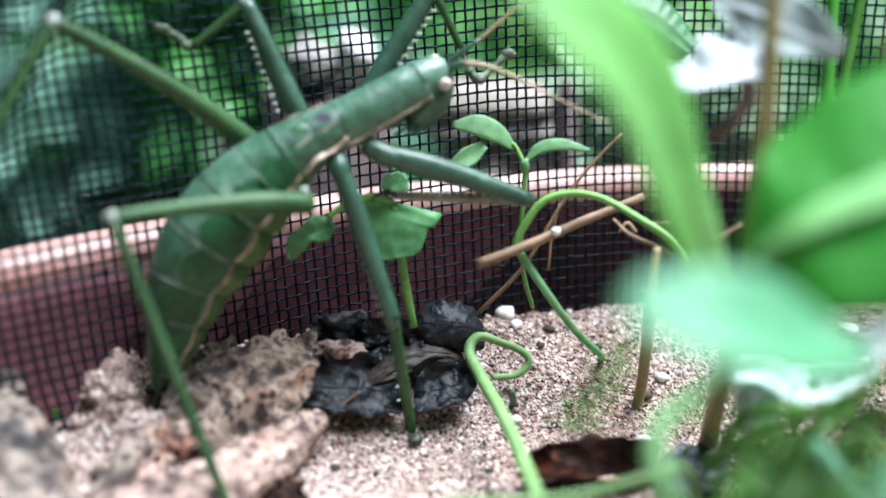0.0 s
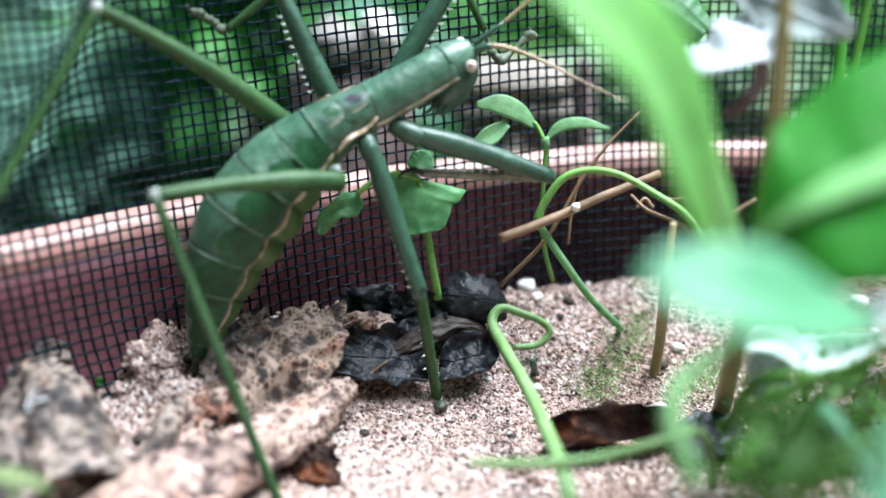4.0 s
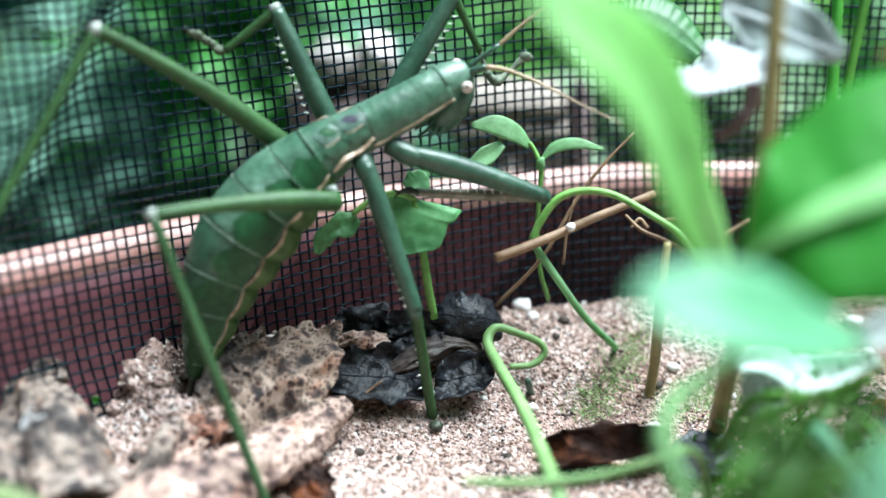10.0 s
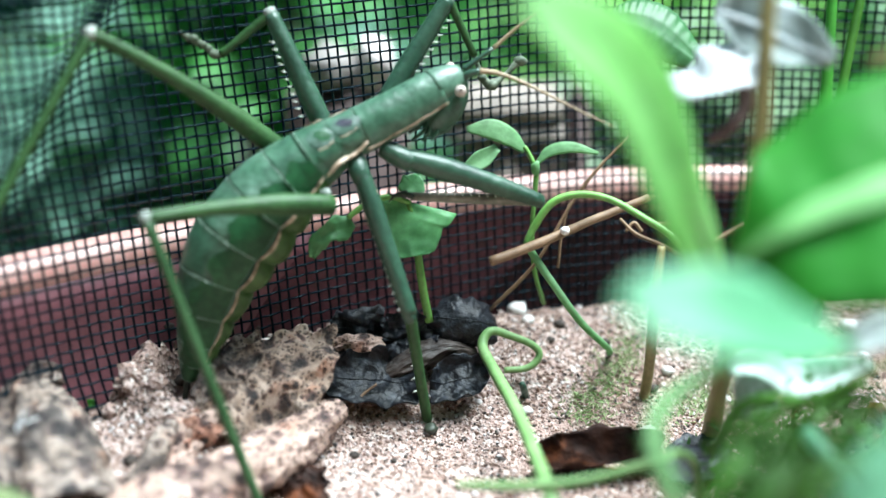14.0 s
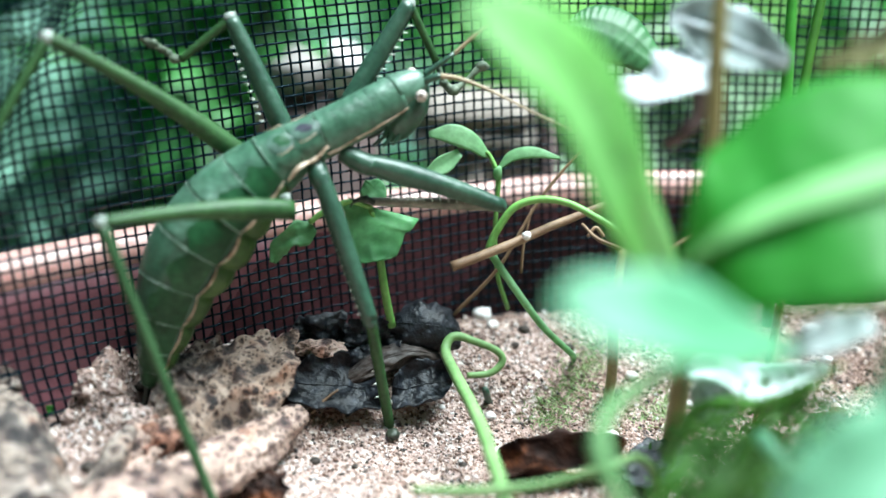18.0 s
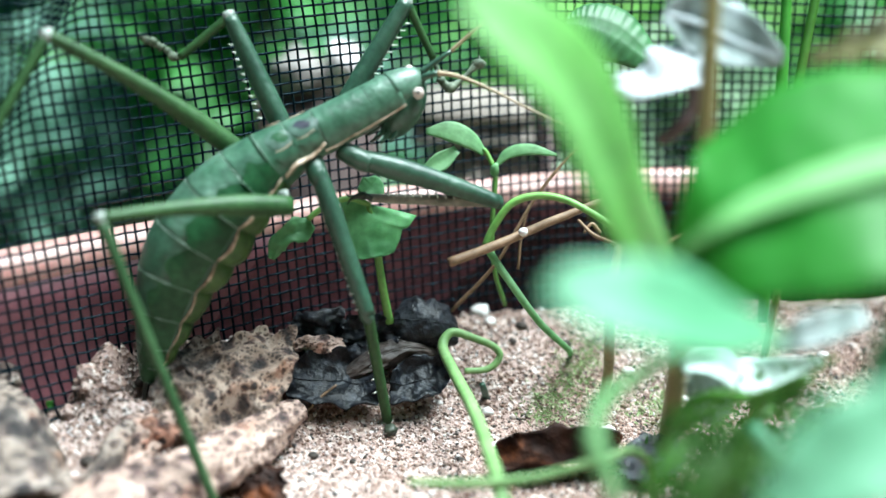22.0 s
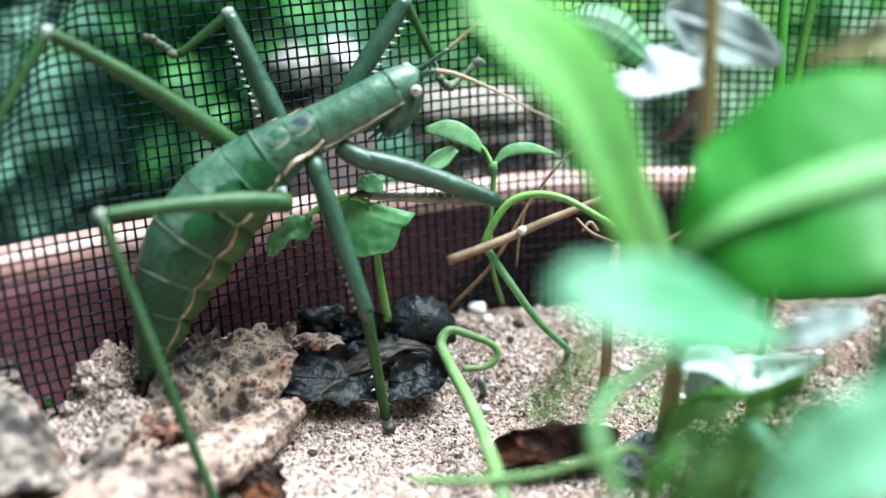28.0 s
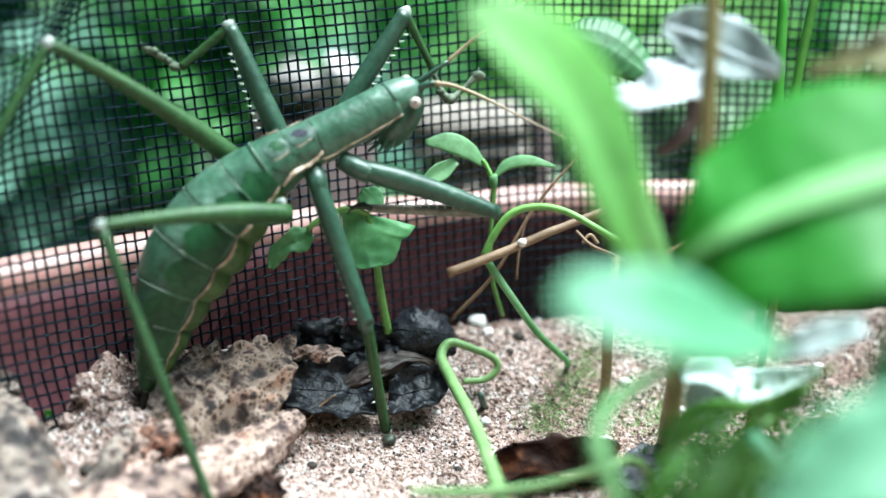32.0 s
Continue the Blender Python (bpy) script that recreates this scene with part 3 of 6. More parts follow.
grains("soil_specks", 1300, (-52, 62, 72, 122), (0.14, 0.36), M_CLOD, "dark specks of soil on the sand", 7)


# net: a sleeve of fine plastic mesh standing in the pot, open towards the room
def net_fold(a, z):
    """How far a pleat brings the net inwards, and how far it sags there: left of it the net hangs nearer to the pot's axis."""
    centre = 124.4 + (46 - z) * 0.27
    pleat = smooth((z - 20) / 22) * smooth((a - centre + 2.2) / 4.4)
    bulge = smooth((15 - z) / 9) * smooth((a - 122.6) / 2.6)
    return 4.4 * pleat + 1.6 * bulge, 4.6 * pleat


def net_rows(levels, step):
    """For each height, the points of the upright threads: evenly spaced along the net, pleats included."""
    rows = []
    for z in levels:
        a, run, mark, row = 66.0, 0.0, 0.0, []
        d0, e0 = net_fold(a, z)
        while a < 158 and len(row) < 208:
            if run >= mark:
                r = net_radius(a, z) - d0
                r += 0.5 * noise.noise(Vector((a * 0.09, z * 0.06, 0))) + 0.9 * smooth((z - 16) / 40) * math.sin(radians((a - 60) * 5.2)) * smooth((a - 104) / 16)
                b = a + smooth((z - 16) / 40) * 0.4 * noise.noise(Vector((a * 0.06, z * 0.05, 9)))
                h = z - e0 + 1.8 * noise.noise(Vector((a * 0.045, 0, 4))) + 0.5 * noise.noise(Vector((a * 0.12, z * 0.08, 2)))
                row.append(Vector((POT[0] + r * math.cos(radians(b)), POT[1] + r * math.sin(radians(b)), h)))
                mark += step
            a += 0.06
            d1, e1 = net_fold(a, z)
            run += math.hypot(d1 - d0, e1 - e0, radians(0.06) * 147)
            d0, e0 = d1, e1
        rows.append(row)
    return rows


def net_thread(line, turn_, radius):
    """One thread: four-sided, passing over and under the threads that cross it."""
    verts, faces = [], []
    for k, p in enumerate(line):
        t = (line[min(k + 1, len(line) - 1)] - line[max(k - 1, 0)]).normalized()
        out = Vector((p.x - POT[0], p.y - POT[1], 0)).normalized()
        side = t.cross(out).normalized()
        c = p + out * (0.10 * (1 if (k + turn_) % 2 else -1)) - Vector((POT[0], POT[1], -3))
        for d in (out, side, -out, -side):
            w = c + d * radius
            verts.append((w.x * MM, w.y * MM, w.z * MM))
        if k:
            b = len(verts) - 8
            faces += [(b + i, b + (i + 1) % 4, b + 4 + (i + 1) % 4, b + 4 + i) for i in range(4)]
    me = bpy.data.meshes.new("net_thread")
    me.from_pydata(verts, [], faces)
    for f in me.polygons:
        f.use_smooth = True
    me.materials.append(M_NET)
    return me


MESH = 1.17
LEVELS = [z for z in np.arange(-3, 80, MESH)]
NET = net_rows(LEVELS, MESH)
COUNT = min(len(row) for row in NET)
net = thing("insect_net", (POT[0], POT[1], -3), "black plastic mesh sleeve of a small insect cage", "net")
for k in range(COUNT):
    ob = new("upright_thread", net_thread([row[k] for row in NET], k, 0.142))
    ob.parent = net
for k, row in enumerate(NET):
    ob = new("level_thread", net_thread(row, k + 1, 0.138))
    ob.parent = net


# ---- the insect: a large wingless bush cricket laying eggs, its abdomen's tip in the sand ----
cricket = thing("bush_cricket", (-26.2, 99.7, 8.6), "large wingless green bush cricket laying eggs in the sand", "insect")

AXIS = [(-26.3, 99.8, 7.7), (-25.5, 99.9, 10.2), (-24.7, 100.1, 12.8), (-23.8, 101.1, 15.9), (-22.4, 102.2, 19.7), (-20.1, 103.3, 23.4), (-17.4, 104.3, 26.7), (-14.7, 105.2, 29.2), (-11.9, 106.0, 31.2), (-9.3, 106.7, 32.6), (-6.1, 107.6, 34.1), (-2.6, 108.9, 35.7), (0.7, 110.2, 37.3), (2.6, 111.0, 38.1)]
GIRTH = [0.7, 1.7, 2.55, 3.5, 4.5, 5.1, 4.8, 4.05, 3.3, 2.75, 2.55, 2.45, 2.2, 1.5]
SPINE = curve_points([(*p, r * 0.945) for p, r in zip(AXIS, GIRTH)], 131)
TO_CAM = Vector((0.0, -0.927, 0.375))


def body_frame(i):
    a, b = SPINE[max(0, i - 1)], SPINE[min(130, i + 1)]
    t = Vector(b[:3] - a[:3]).normalized()
    upper = TO_CAM.cross(t).normalized() * -1
    if upper.z < 0:
        upper = -upper
    front = t.cross(upper).normalized()
    if front.dot(TO_CAM) < 0:
        front = -front
    return t, upper, front


def body_point(i, phi, k=1.0):
    """On the body's skin: phi 0 at the back's far edge, 90 towards the light side, 180 at the belly."""
    t, upper, front = body_frame(i)
    c = Vector(SPINE[i][:3])
    return c + (upper * math.cos(radians(phi)) + front * math.sin(radians(phi))) * (SPINE[i][3] * k)


def body_ring_part(name, i0, i1, material, flare=0.05, pinch=0.04, label="", keel=0.0):
    bm = bmesh.new()
    rings = []
    for i in range(i0, i1 + 1):
        u = (i - i0) / (i1 - i0)
        k = 1 + flare * (1 - u) ** 2 - pinch * max(0, (u - 0.75) * 4) ** 2
        rings.append([bm.verts.new(body_point(i, 360 * s / 40, k * (1 + keel * max(0, math.cos(radians(360 * s / 40 - 146))) ** 6
                      + 0.012 * noise.noise(Vector((i * 0.2, s * 0.3, 1)))))) for s in range(40)])
    for a, b in zip(rings, rings[1:]):
        for s in range(40):
            bm.faces.new((a[s], a[(s + 1) % 40], b[(s + 1) % 40], b[s]))
    bm.faces.new(rings[0][::-1])
    bm.faces.new(rings[-1])
    bmesh.ops.recalc_face_normals(bm, faces=bm.faces[:])
    return part(name, bm, material, cricket, label)


def arc_part(name, i, phi0, phi1, r, material, parent, k=1.05, label="", lean=0):
    pts = [body_point(min(130, max(0, int(i + lean * math.sin(radians(p))))), p, k) for p in np.linspace(phi0, phi1, 14)]
    return tube_part(name, pts, [r] * len(pts), material, parent, label, n=28, sides=6)


MOVING = []      # (part, share of the body's sway)
EDGES = [2, 10, 19, 28, 38, 48, 58, 68, 77]
for n_seg, (i0, i1) in enumerate(zip(EDGES, EDGES[1:])):
    seg = body_ring_part("abdomen_segment", i0, i1 + 2, M_BODY, flare=0.006, pinch=0.006, label="smooth blue-green back plate" if n_seg == 4 else "")
    arc_part("plate_edge", i0, -20, 128, 0.045, M_EDGE, seg, 1.008, lean=1)
    MOVING.append((seg, 0.12 + 0.11 * n_seg))
    # darker side plate under the back plate, and the pale seam below it
    bm = bmesh.new()
    rows_ = []
    for i in range(i0, i1 + 1):
        u = (i - i0) / (i1 - i0)
        top_ = (97 if n_seg > 3 else 80 if n_seg > 2 else 66) - 13 * math.sin(math.pi * min(1, u * 1.1)) ** 1.5 + 7 * noise.noise(Vector((i * 0.45, n_seg * 2.3, 0)))
        rows_.append([bm.verts.new(body_point(i, ph, 1.01 + 0.07 * (1 - u) ** 2 + 0.03 * math.sin(math.pi * u))) for ph in np.linspace(top_, 133, 6)])
    for a, b in zip(rows_, rows_[1:]):
        for s in range(5):
            bm.faces.new((a[s], a[s + 1], b[s + 1], b[s]))
    bmesh.ops.recalc_face_normals(bm, faces=bm.faces[:])
    part("side_plate", bm, M_BELLY, seg, "darker green side plate")
    arc_part("side_edge", i0, 88, 134, 0.05, M_EDGE, seg, 1.075)
    bm = bmesh.new()
    rows_ = []
    for i in range(i0, i1 + 1):
        u = (i - i0) / (i1 - i0)
        rows_.append([bm.verts.new(body_point(i, ph, 1.0 + 0.17 * math.sin(math.pi * u) ** 0.6 * s_)) for ph, s_ in ((141, 0.3), (150, 1), (162, 1), (176, 0.8), (190, 0.3))])
    for a, b in zip(rows_, rows_[1:]):
        for s in range(4):
            bm.faces.new((a[s], a[s + 1], b[s + 1], b[s]))
    bmesh.ops.recalc_face_normals(bm, faces=bm.faces[:])
    part("belly_fold", bm, M_VENTER, seg, "olive green belly fold")
    if n_seg > 0:
        pts = [body_point(i, 136 + 6 * math.sin(math.pi * (i - i0) / (i1 - i0)), 1.04 + 0.02 * math.sin(math.pi * (i - i0) / (i1 - i0))) for i in range(i0, i1 + 1)]
        tube_part("seam", pts, [0.05 + 0.12 * math.sin(math.pi * k / (len(pts) - 1)) * (0.5 + random.random()) * (0.35 if n_seg < 3 else 0.6 if n_seg < 5 else 1) for k in range(len(pts))], M_STRIPE, seg, "pale wavy side seam", n=24, sides=6)
meso = body_ring_part("hind_thorax", 76, 88, M_BODY, 0.008, 0.012)
mid = body_ring_part("middle_thorax", 86, 97, M_BODY, 0.008, 0.012)
pron = body_ring_part("pronotum", 95, 118, M_BODY, 0.012, 0.02, "long smooth green neck shield", keel=0.08)
head = body_ring_part("head", 117, 130, M_BODY, 0.0, 0.05)
for p_ in (meso, mid, pron, head):
    MOVING.append((p_, 1.0))
for i in (100, 110):
    arc_part("neck_groove", i, 10, 110, 0.035, M_LEG, pron, 1.0)
for nm, i0, i1, ph in (("neck_stripe", 94, 119, 148),):
    pts = [body_point(i, ph + 4 * noise.noise(Vector((i * 0.25, 0, 0))), 1.045 + (0.045 if i0 > 90 else 0.012 * math.sin(i * 0.63))) for i in range(i0, i1, 2)]
    ob = tube_part(nm, pts, [0.1 + 0.13 * abs(noise.noise(Vector((i * 0.6, 5, 0)))) for i in range(len(pts))], M_STRIPE, cricket, "pale pinkish stripe", n=len(pts) * 2, sides=6)
    MOVING.append((ob, 0.55 if i0 < 50 else 1.0))
# wing stubs: pale-edged folds and dark spots on the middle body
def skin_patch(name, i0, i1, ph0, ph1, material, label="", k=1.03):
    bm = bmesh.new()
    rows_ = []
    for i in range(i0, i1 + 1):
        u = 2 * (i - i0) / (i1 - i0) - 1
        half = (ph1 - ph0) / 2 * math.sqrt(max(0.04, 1 - u * u))
        mid_ = (ph0 + ph1) / 2 + 5 * u
        rows_.append([bm.verts.new(body_point(i, mid_ + half * s, k + 0.02 * (1 - s * s) * (1 - u * u))) for s in (-1, -0.5, 0, 0.5, 1)])
    for a, b in zip(rows_, rows_[1:]):
        for s in range(4):
            bm.faces.new((a[s], a[s + 1], b[s + 1], b[s]))
    bmesh.ops.recalc_face_normals(bm, faces=bm.faces[:])
    ob = part(name, bm, material, cricket, label)
    MOVING.append((ob, 1.0))


skin_patch("skin_patch", 87, 96, 44, 94, M_LILAC, "lilac-grey skin round a dark spot", 1.03)
skin_patch("skin_patch", 79, 87, 48, 96, M_LILAC, "", 1.03)
skin_patch("dark_spot", 89, 94, 52, 78, M_SPOTDARK, "dark purplish spot on the back", 1.04)
skin_patch("dark_spot", 81, 86, 56, 84, M_BELLY, "", 1.04)
for i_, ob_ in ((95, pron), (86, mid), (77, meso)):
    arc_part("plate_edge", i_, -20, 112, 0.05, M_EDGE, ob_, 1.014, lean=1)
skin_patch("wing_stub", 79, 87, 92, 122, M_BODY, "short green wing stub", 1.05)
skin_patch("wing_stub", 88, 95, 92, 122, M_BODY, "short green wing stub", 1.06)
for i0, i1, ph1 in ((80, 87, 92), (88, 95, 90)):
    MOVING.append((tube_part("wing_edge", [body_point(i, ph1 + 3 * math.sin((i - i0) * 0.6), 1.06) for i in range(i0, i1)], [0.02 + 0.035 * math.sin(math.pi * (i - i0) / (i1 - i0)) for i in range(i0, i1)], M_STRIPE, cricket, "pale wing edge", n=18, sides=6), 1.0))
    MOVING.append((tube_part("far_wing_edge", [body_point(i, 20 + 5 * math.sin((i - i0) * 0.6), 1.06) for i in range(i0, i1)], [0.02 + 0.035 * math.sin(math.pi * (i - i0) / (i1 - i0)) for i in range(i0, i1)], M_STRIPE, cricket, "pale wing edge", n=18, sides=6), 1.0))
# flank under the stripe: pale pink fold from neck to hip
MOVING.append((tube_part("flank_fold", [body_point(95, 128, 1.05), body_point(90, 138, 1.1), body_point(84, 132, 1.12), body_point(78, 140, 1.06)], [0.25, 0.4, 0.45, 0.3], M_STRIPE, cricket, "pinkish membrane fold", n=16, flat=0.5), 1.0))
# face, mouthparts, eyes, feelers
bm = bmesh.new()
tube(bm, [(2.6, 110.7, 37.9), (1.7, 109.9, 35.9), (0.1, 109.4, 33.6), (-1.1, 109.1, 32.4)], [0.9, 1.7, 1.6, 0.6], n=14, sides=12)
MOVING.append((part("face", bm, M_LEG, cricket), 1.0))
for a, b in (((-0.5, 108.7, 34.1), (-1.4, 107.6, 32.0)), ((-0.9, 108.8, 33.8), (-2.5, 107.9, 32.0)), ((0.1, 108.5, 33.8), (-0.5, 107.6, 32.1)), ((-1.4, 109.1, 34.0), (-2.9, 108.6, 32.6))):
    MOVING.append((tube_part("mouth_feeler", [a, np.array(a) * 0.5 + np.array(b) * 0.5 + np.array((0.4, 0, 0)), b], [0.3, 0.24, 0.16], M_LEG, cricket, n=8, sides=6), 1.0))
for c, r in (((2.6, 108.2, 37.2), 0.64), ((1.5, 112.7, 38.7), 0.55)):
    bm = bmesh.new()
    ball(bm, c, (r, r, r))
    eye = part("eye", bm, M_EYE, cricket, "whitish eye with a dark pupil")
    MOVING.append((eye, 1.0))
    bm = bmesh.new()
    ball(bm, Vector(c) + TO_CAM * r * 0.86, (0.19, 0.19, 0.19), sub=1)
    part("pupil", bm, M_PUPIL, eye)
FEELERS = (([(2.9, 111.1, 38.8), (3.9, 111.3, 39.5), (6.0, 111.7, 40.9), (8.6, 112.2, 43.1), (11.8, 112.7, 45.4), (16.1, 112.9, 48.5)], [0.38, 0.3, 0.22, 0.17, 0.13, 0.08]),
           ([(2.7, 110.1, 37.7), (3.2, 109.9, 38.5), (4.6, 109.6, 39.0), (6.8, 109.3, 38.7), (10.2, 108.4, 37.5), (14.2, 107.1, 35.7), (18.2, 105.9, 34.0)], [0.45, 0.4, 0.32, 0.22, 0.15, 0.11, 0.06]))
for pts, rad in FEELERS:
    base_ = tube_part("feeler_base", pts[:3], rad[:3], M_LEG, cricket, n=10)
    MOVING.append((base_, 1.0))
    MOVING.append((tube_part("feeler", pts[2:], rad[2:], M_ANTENNA, cricket, "thin brownish feeler", n=30), 1.0))
# egg-laying blade, pushed into the sand
tube_part("ovipositor", [(-26.2, 99.9, 8.5), (-26.7, 99.7, 6.3), (-27.1, 99.6, 3.6)], [0.9, 0.7, 0.3], M_DARK, cricket, "dark egg-laying blade in the sand", n=8, flat=0.4)

# legs: hip, knee, ankle and foot of each, in the insect's space
LEGS = []


def spines(parent, a, b, side, count, length, r=0.13, start=0.1, out=0.7):
    a, b, side = Vector(a), Vector(b), Vector(side).normalized()
    for k in range(count):
        u = start + (0.96 - start) * k / (count - 1)
        p = a.lerp(b, u) + side * out
        tip = p + side * length + (b - a).normalized() * length * 0.35
        tube_part("spine", [p, tip], [r, 0.03], M_SPINE, parent, n=3, sides=5)


def leg(hip, knee, ankle, thigh_r, shin_r, material, shin_material, bow=(0, 0, 0), moves_knee=0.5, knee_r=0.75, label="", knee_material=None):
    h, k, a = (np.array(v, float) for v in (hip, knee, ankle))
    mid_ = h * 0.5 + k * 0.5 + np.array(bow)
    thigh = tube_part("thigh", [h, h * 0.75 + k * 0.25 + np.array(bow) * 0.75, mid_, h * 0.25 + k * 0.75 + np.array(bow) * 0.75, k], thigh_r, material, cricket, label, n=22, sides=12)
    shin = tube_part("shin", [k, k * 0.6 + a * 0.4, a], shin_r, shin_material, cricket, n=18, sides=10)
    bm = bmesh.new()
    ball(bm, knee, (knee_r, knee_r, knee_r), 0.3)
    kn = part("knee", bm, knee_material or M_JOINT, cricket, "" if knee_material else "greyish knee joint")
    LEGS.append((thigh, shin, kn, h, k, a, moves_knee))
    return thigh, shin


def foot(pts, radii, material=None, label=""):
    """A jointed foot: a thin core with a lobed pad at each joint and a pair of claws."""
    bm = tube(bmesh.new(), pts, [r * 0.7 for r in radii], 14, 8, rough=0.3)
    for k, (p, r) in enumerate(zip(pts[1:], radii[1:])):
        ball(bm, p, (r * 1.1, r * 0.95, r * 0.85), 0.4, 2, seed=k * 2.3)
    end, way = Vector(pts[-1]), (Vector(pts[-1]) - Vector(pts[-2])).normalized()
    side = way.cross(Vector((0, -0.9, 0.4))).normalized()
    for d in (-1, 1):
        tube(bm, [end, end + way * 0.5 + side * (0.3 * d), end + way * 0.75 + side * (0.65 * d)], [0.16, 0.12, 0.04], 6, 5)
    return part("foot", bm, material or M_DARK, cricket, label)


# hind leg reaching away to the net
leg((-16.3, 107.9, 30.9), (-32.3, 100.5, 44.6), (-41.8, 88.9, 26.8), [1.15, 1.1, 0.9, 0.72, 0.62], [0.5, 0.5, 0.5], M_LEGPALE, M_LEGPALE, bow=(0, 0, 0.7), knee_r=0.7)
# hind leg on the near side
leg((-10.4, 101.5, 27.1), (-26.2, 91.1, 29.5), (-15.0, 83.8, -1.2), [1.05, 1.15, 0.85, 0.68, 0.55], [0.55, 0.5, 0.45], M_LEGPALE, M_OLIVE, bow=(0, 0, 0.5), knee_r=0.66)
bm = bmesh.new()
ball(bm, (-11.1, 102.4, 28.0), (0.65, 0.5, 0.6), 0.3)
MOVING.append((part("hip_joint", bm, M_JOINT, cricket, "pale hip joint"), 1.0))
# middle leg on the far side, its foot on the net
th, sh = leg((-11.7, 109.6, 32.5), (-17.2, 112.3, 44.4), (-22.4, 110.7, 40.4), [1.15, 1.15, 1.05, 0.95, 0.8], [0.55, 0.5, 0.42], M_LEG, M_LEGPALE, knee_r=0.78)
spines(th, (-13.5, 108.4, 33.5), (-16.8, 110.7, 42.1), (-1, -0.1, -0.1), 11, 0.42, 0.11, out=0.1)
foot([(-22.3, 110.7, 40.4), (-23.0, 110.7, 40.5), (-23.7, 110.9, 41.1), (-24.3, 110.8, 41.5), (-25.3, 110.7, 42.1), (-26.3, 110.5, 42.7)], [0.35, 0.55, 0.42, 0.5, 0.62, 0.35], M_SHIN, label="lobed grey foot gripping the net")
# front leg on the far side
th, sh = leg((-5.3, 111.9, 35.4), (1.3, 115.9, 45.4), (4.2, 115.6, 39.3), [1.1, 1.1, 1.05, 0.95, 0.85], [0.5, 0.45, 0.4], M_LEG, M_LEGPALE, knee_r=0.8)
spines(th, (-2.9, 112.2, 37.8), (1.0, 114.5, 43.6), (1, -0.1, -0.2), 8, 0.5, out=0.3)
foot([(4.2, 115.6, 39.3), (5.1, 115.0, 37.0), (6.1, 115.0, 36.2), (7.5, 115.8, 37.1), (9.2, 116.9, 38.4)], [0.35, 0.5, 0.7, 0.35, 0.7], M_SHIN, label="lobed dark foot gripping the net")
# middle leg on the near side, its foot on the sand
th, sh = leg((-7.8, 104.3, 30.2), (-2.6, 100.0, 15.5), (-0.9, 102.8, 0.8), [0.85, 1.08, 1.02, 0.95, 0.85], [0.62, 0.6, 0.55], M_LEG, M_LEGPALE, moves_knee=0.25, knee_r=0.85, knee_material=M_LEG)
spines(th, (-6.9, 102.7, 26.2), (-3.4, 99.6, 15.9), (-1, -0.1, 0.1), 12, 0.42, 0.1, out=0.05)
spines(sh, (-2.1, 101.0, 11.6), (-1.7, 103.3, 2.8), (-1, 0, -0.2), 5, 0.45, out=0.35)
bm = bmesh.new()
ball(bm, (-0.5, 101.1, 1.2), (0.8, 0.75, 0.6), 0.6, seed=5)
part("foot_pad", bm, M_DARK, cricket, "dark round foot pad")
foot([(-0.9, 102.5, 1.2), (-0.9, 102.5, 0.4), (-0.4, 102.7, 0.0), (0.0, 102.8, -0.2)], [0.6, 1.0, 0.8, 0.4], label="dark foot planted on the sand")
# front leg on the near side, folded back under
th, sh = leg((-3.6, 106.2, 30.7), (11.2, 108.7, 25.0), (-2.7, 107.5, 25.9), [1.0, 1.3, 1.18, 1.02, 0.8], [0.55, 0.6, 0.45], M_LEG, M_TIBIA, bow=(0, 0, 0.25), moves_knee=0.3, knee_r=0.72, knee_material=M_LEG)
spines(sh, (-1.4, 107.4, 26.0), (8.8, 108.1, 25.2), (-0.5, -0.2, 0.8), 11, 0.8, 0.08, out=0.35)
tube_part("hip", [(-5.5, 106.6, 31.6), (-3.6, 106.1, 30.7), (-2.3, 106.0, 30.1)], [1.0, 1.15, 1.0], M_LEG, cricket, n=10, sides=10)
tube_part("hip", [(-8.4, 105.8, 31.2), (-7.8, 104.4, 29.9), (-7.4, 103.9, 28.7)], [0.9, 1.1, 0.9], M_LEG, cricket, n=10, sides=10)
foot([(-2.3, 107.2, 25.9), (-3.3, 107.1, 26.3), (-4.3, 106.8, 26.2)], [0.4, 0.5, 0.3], label="dark curled foot")


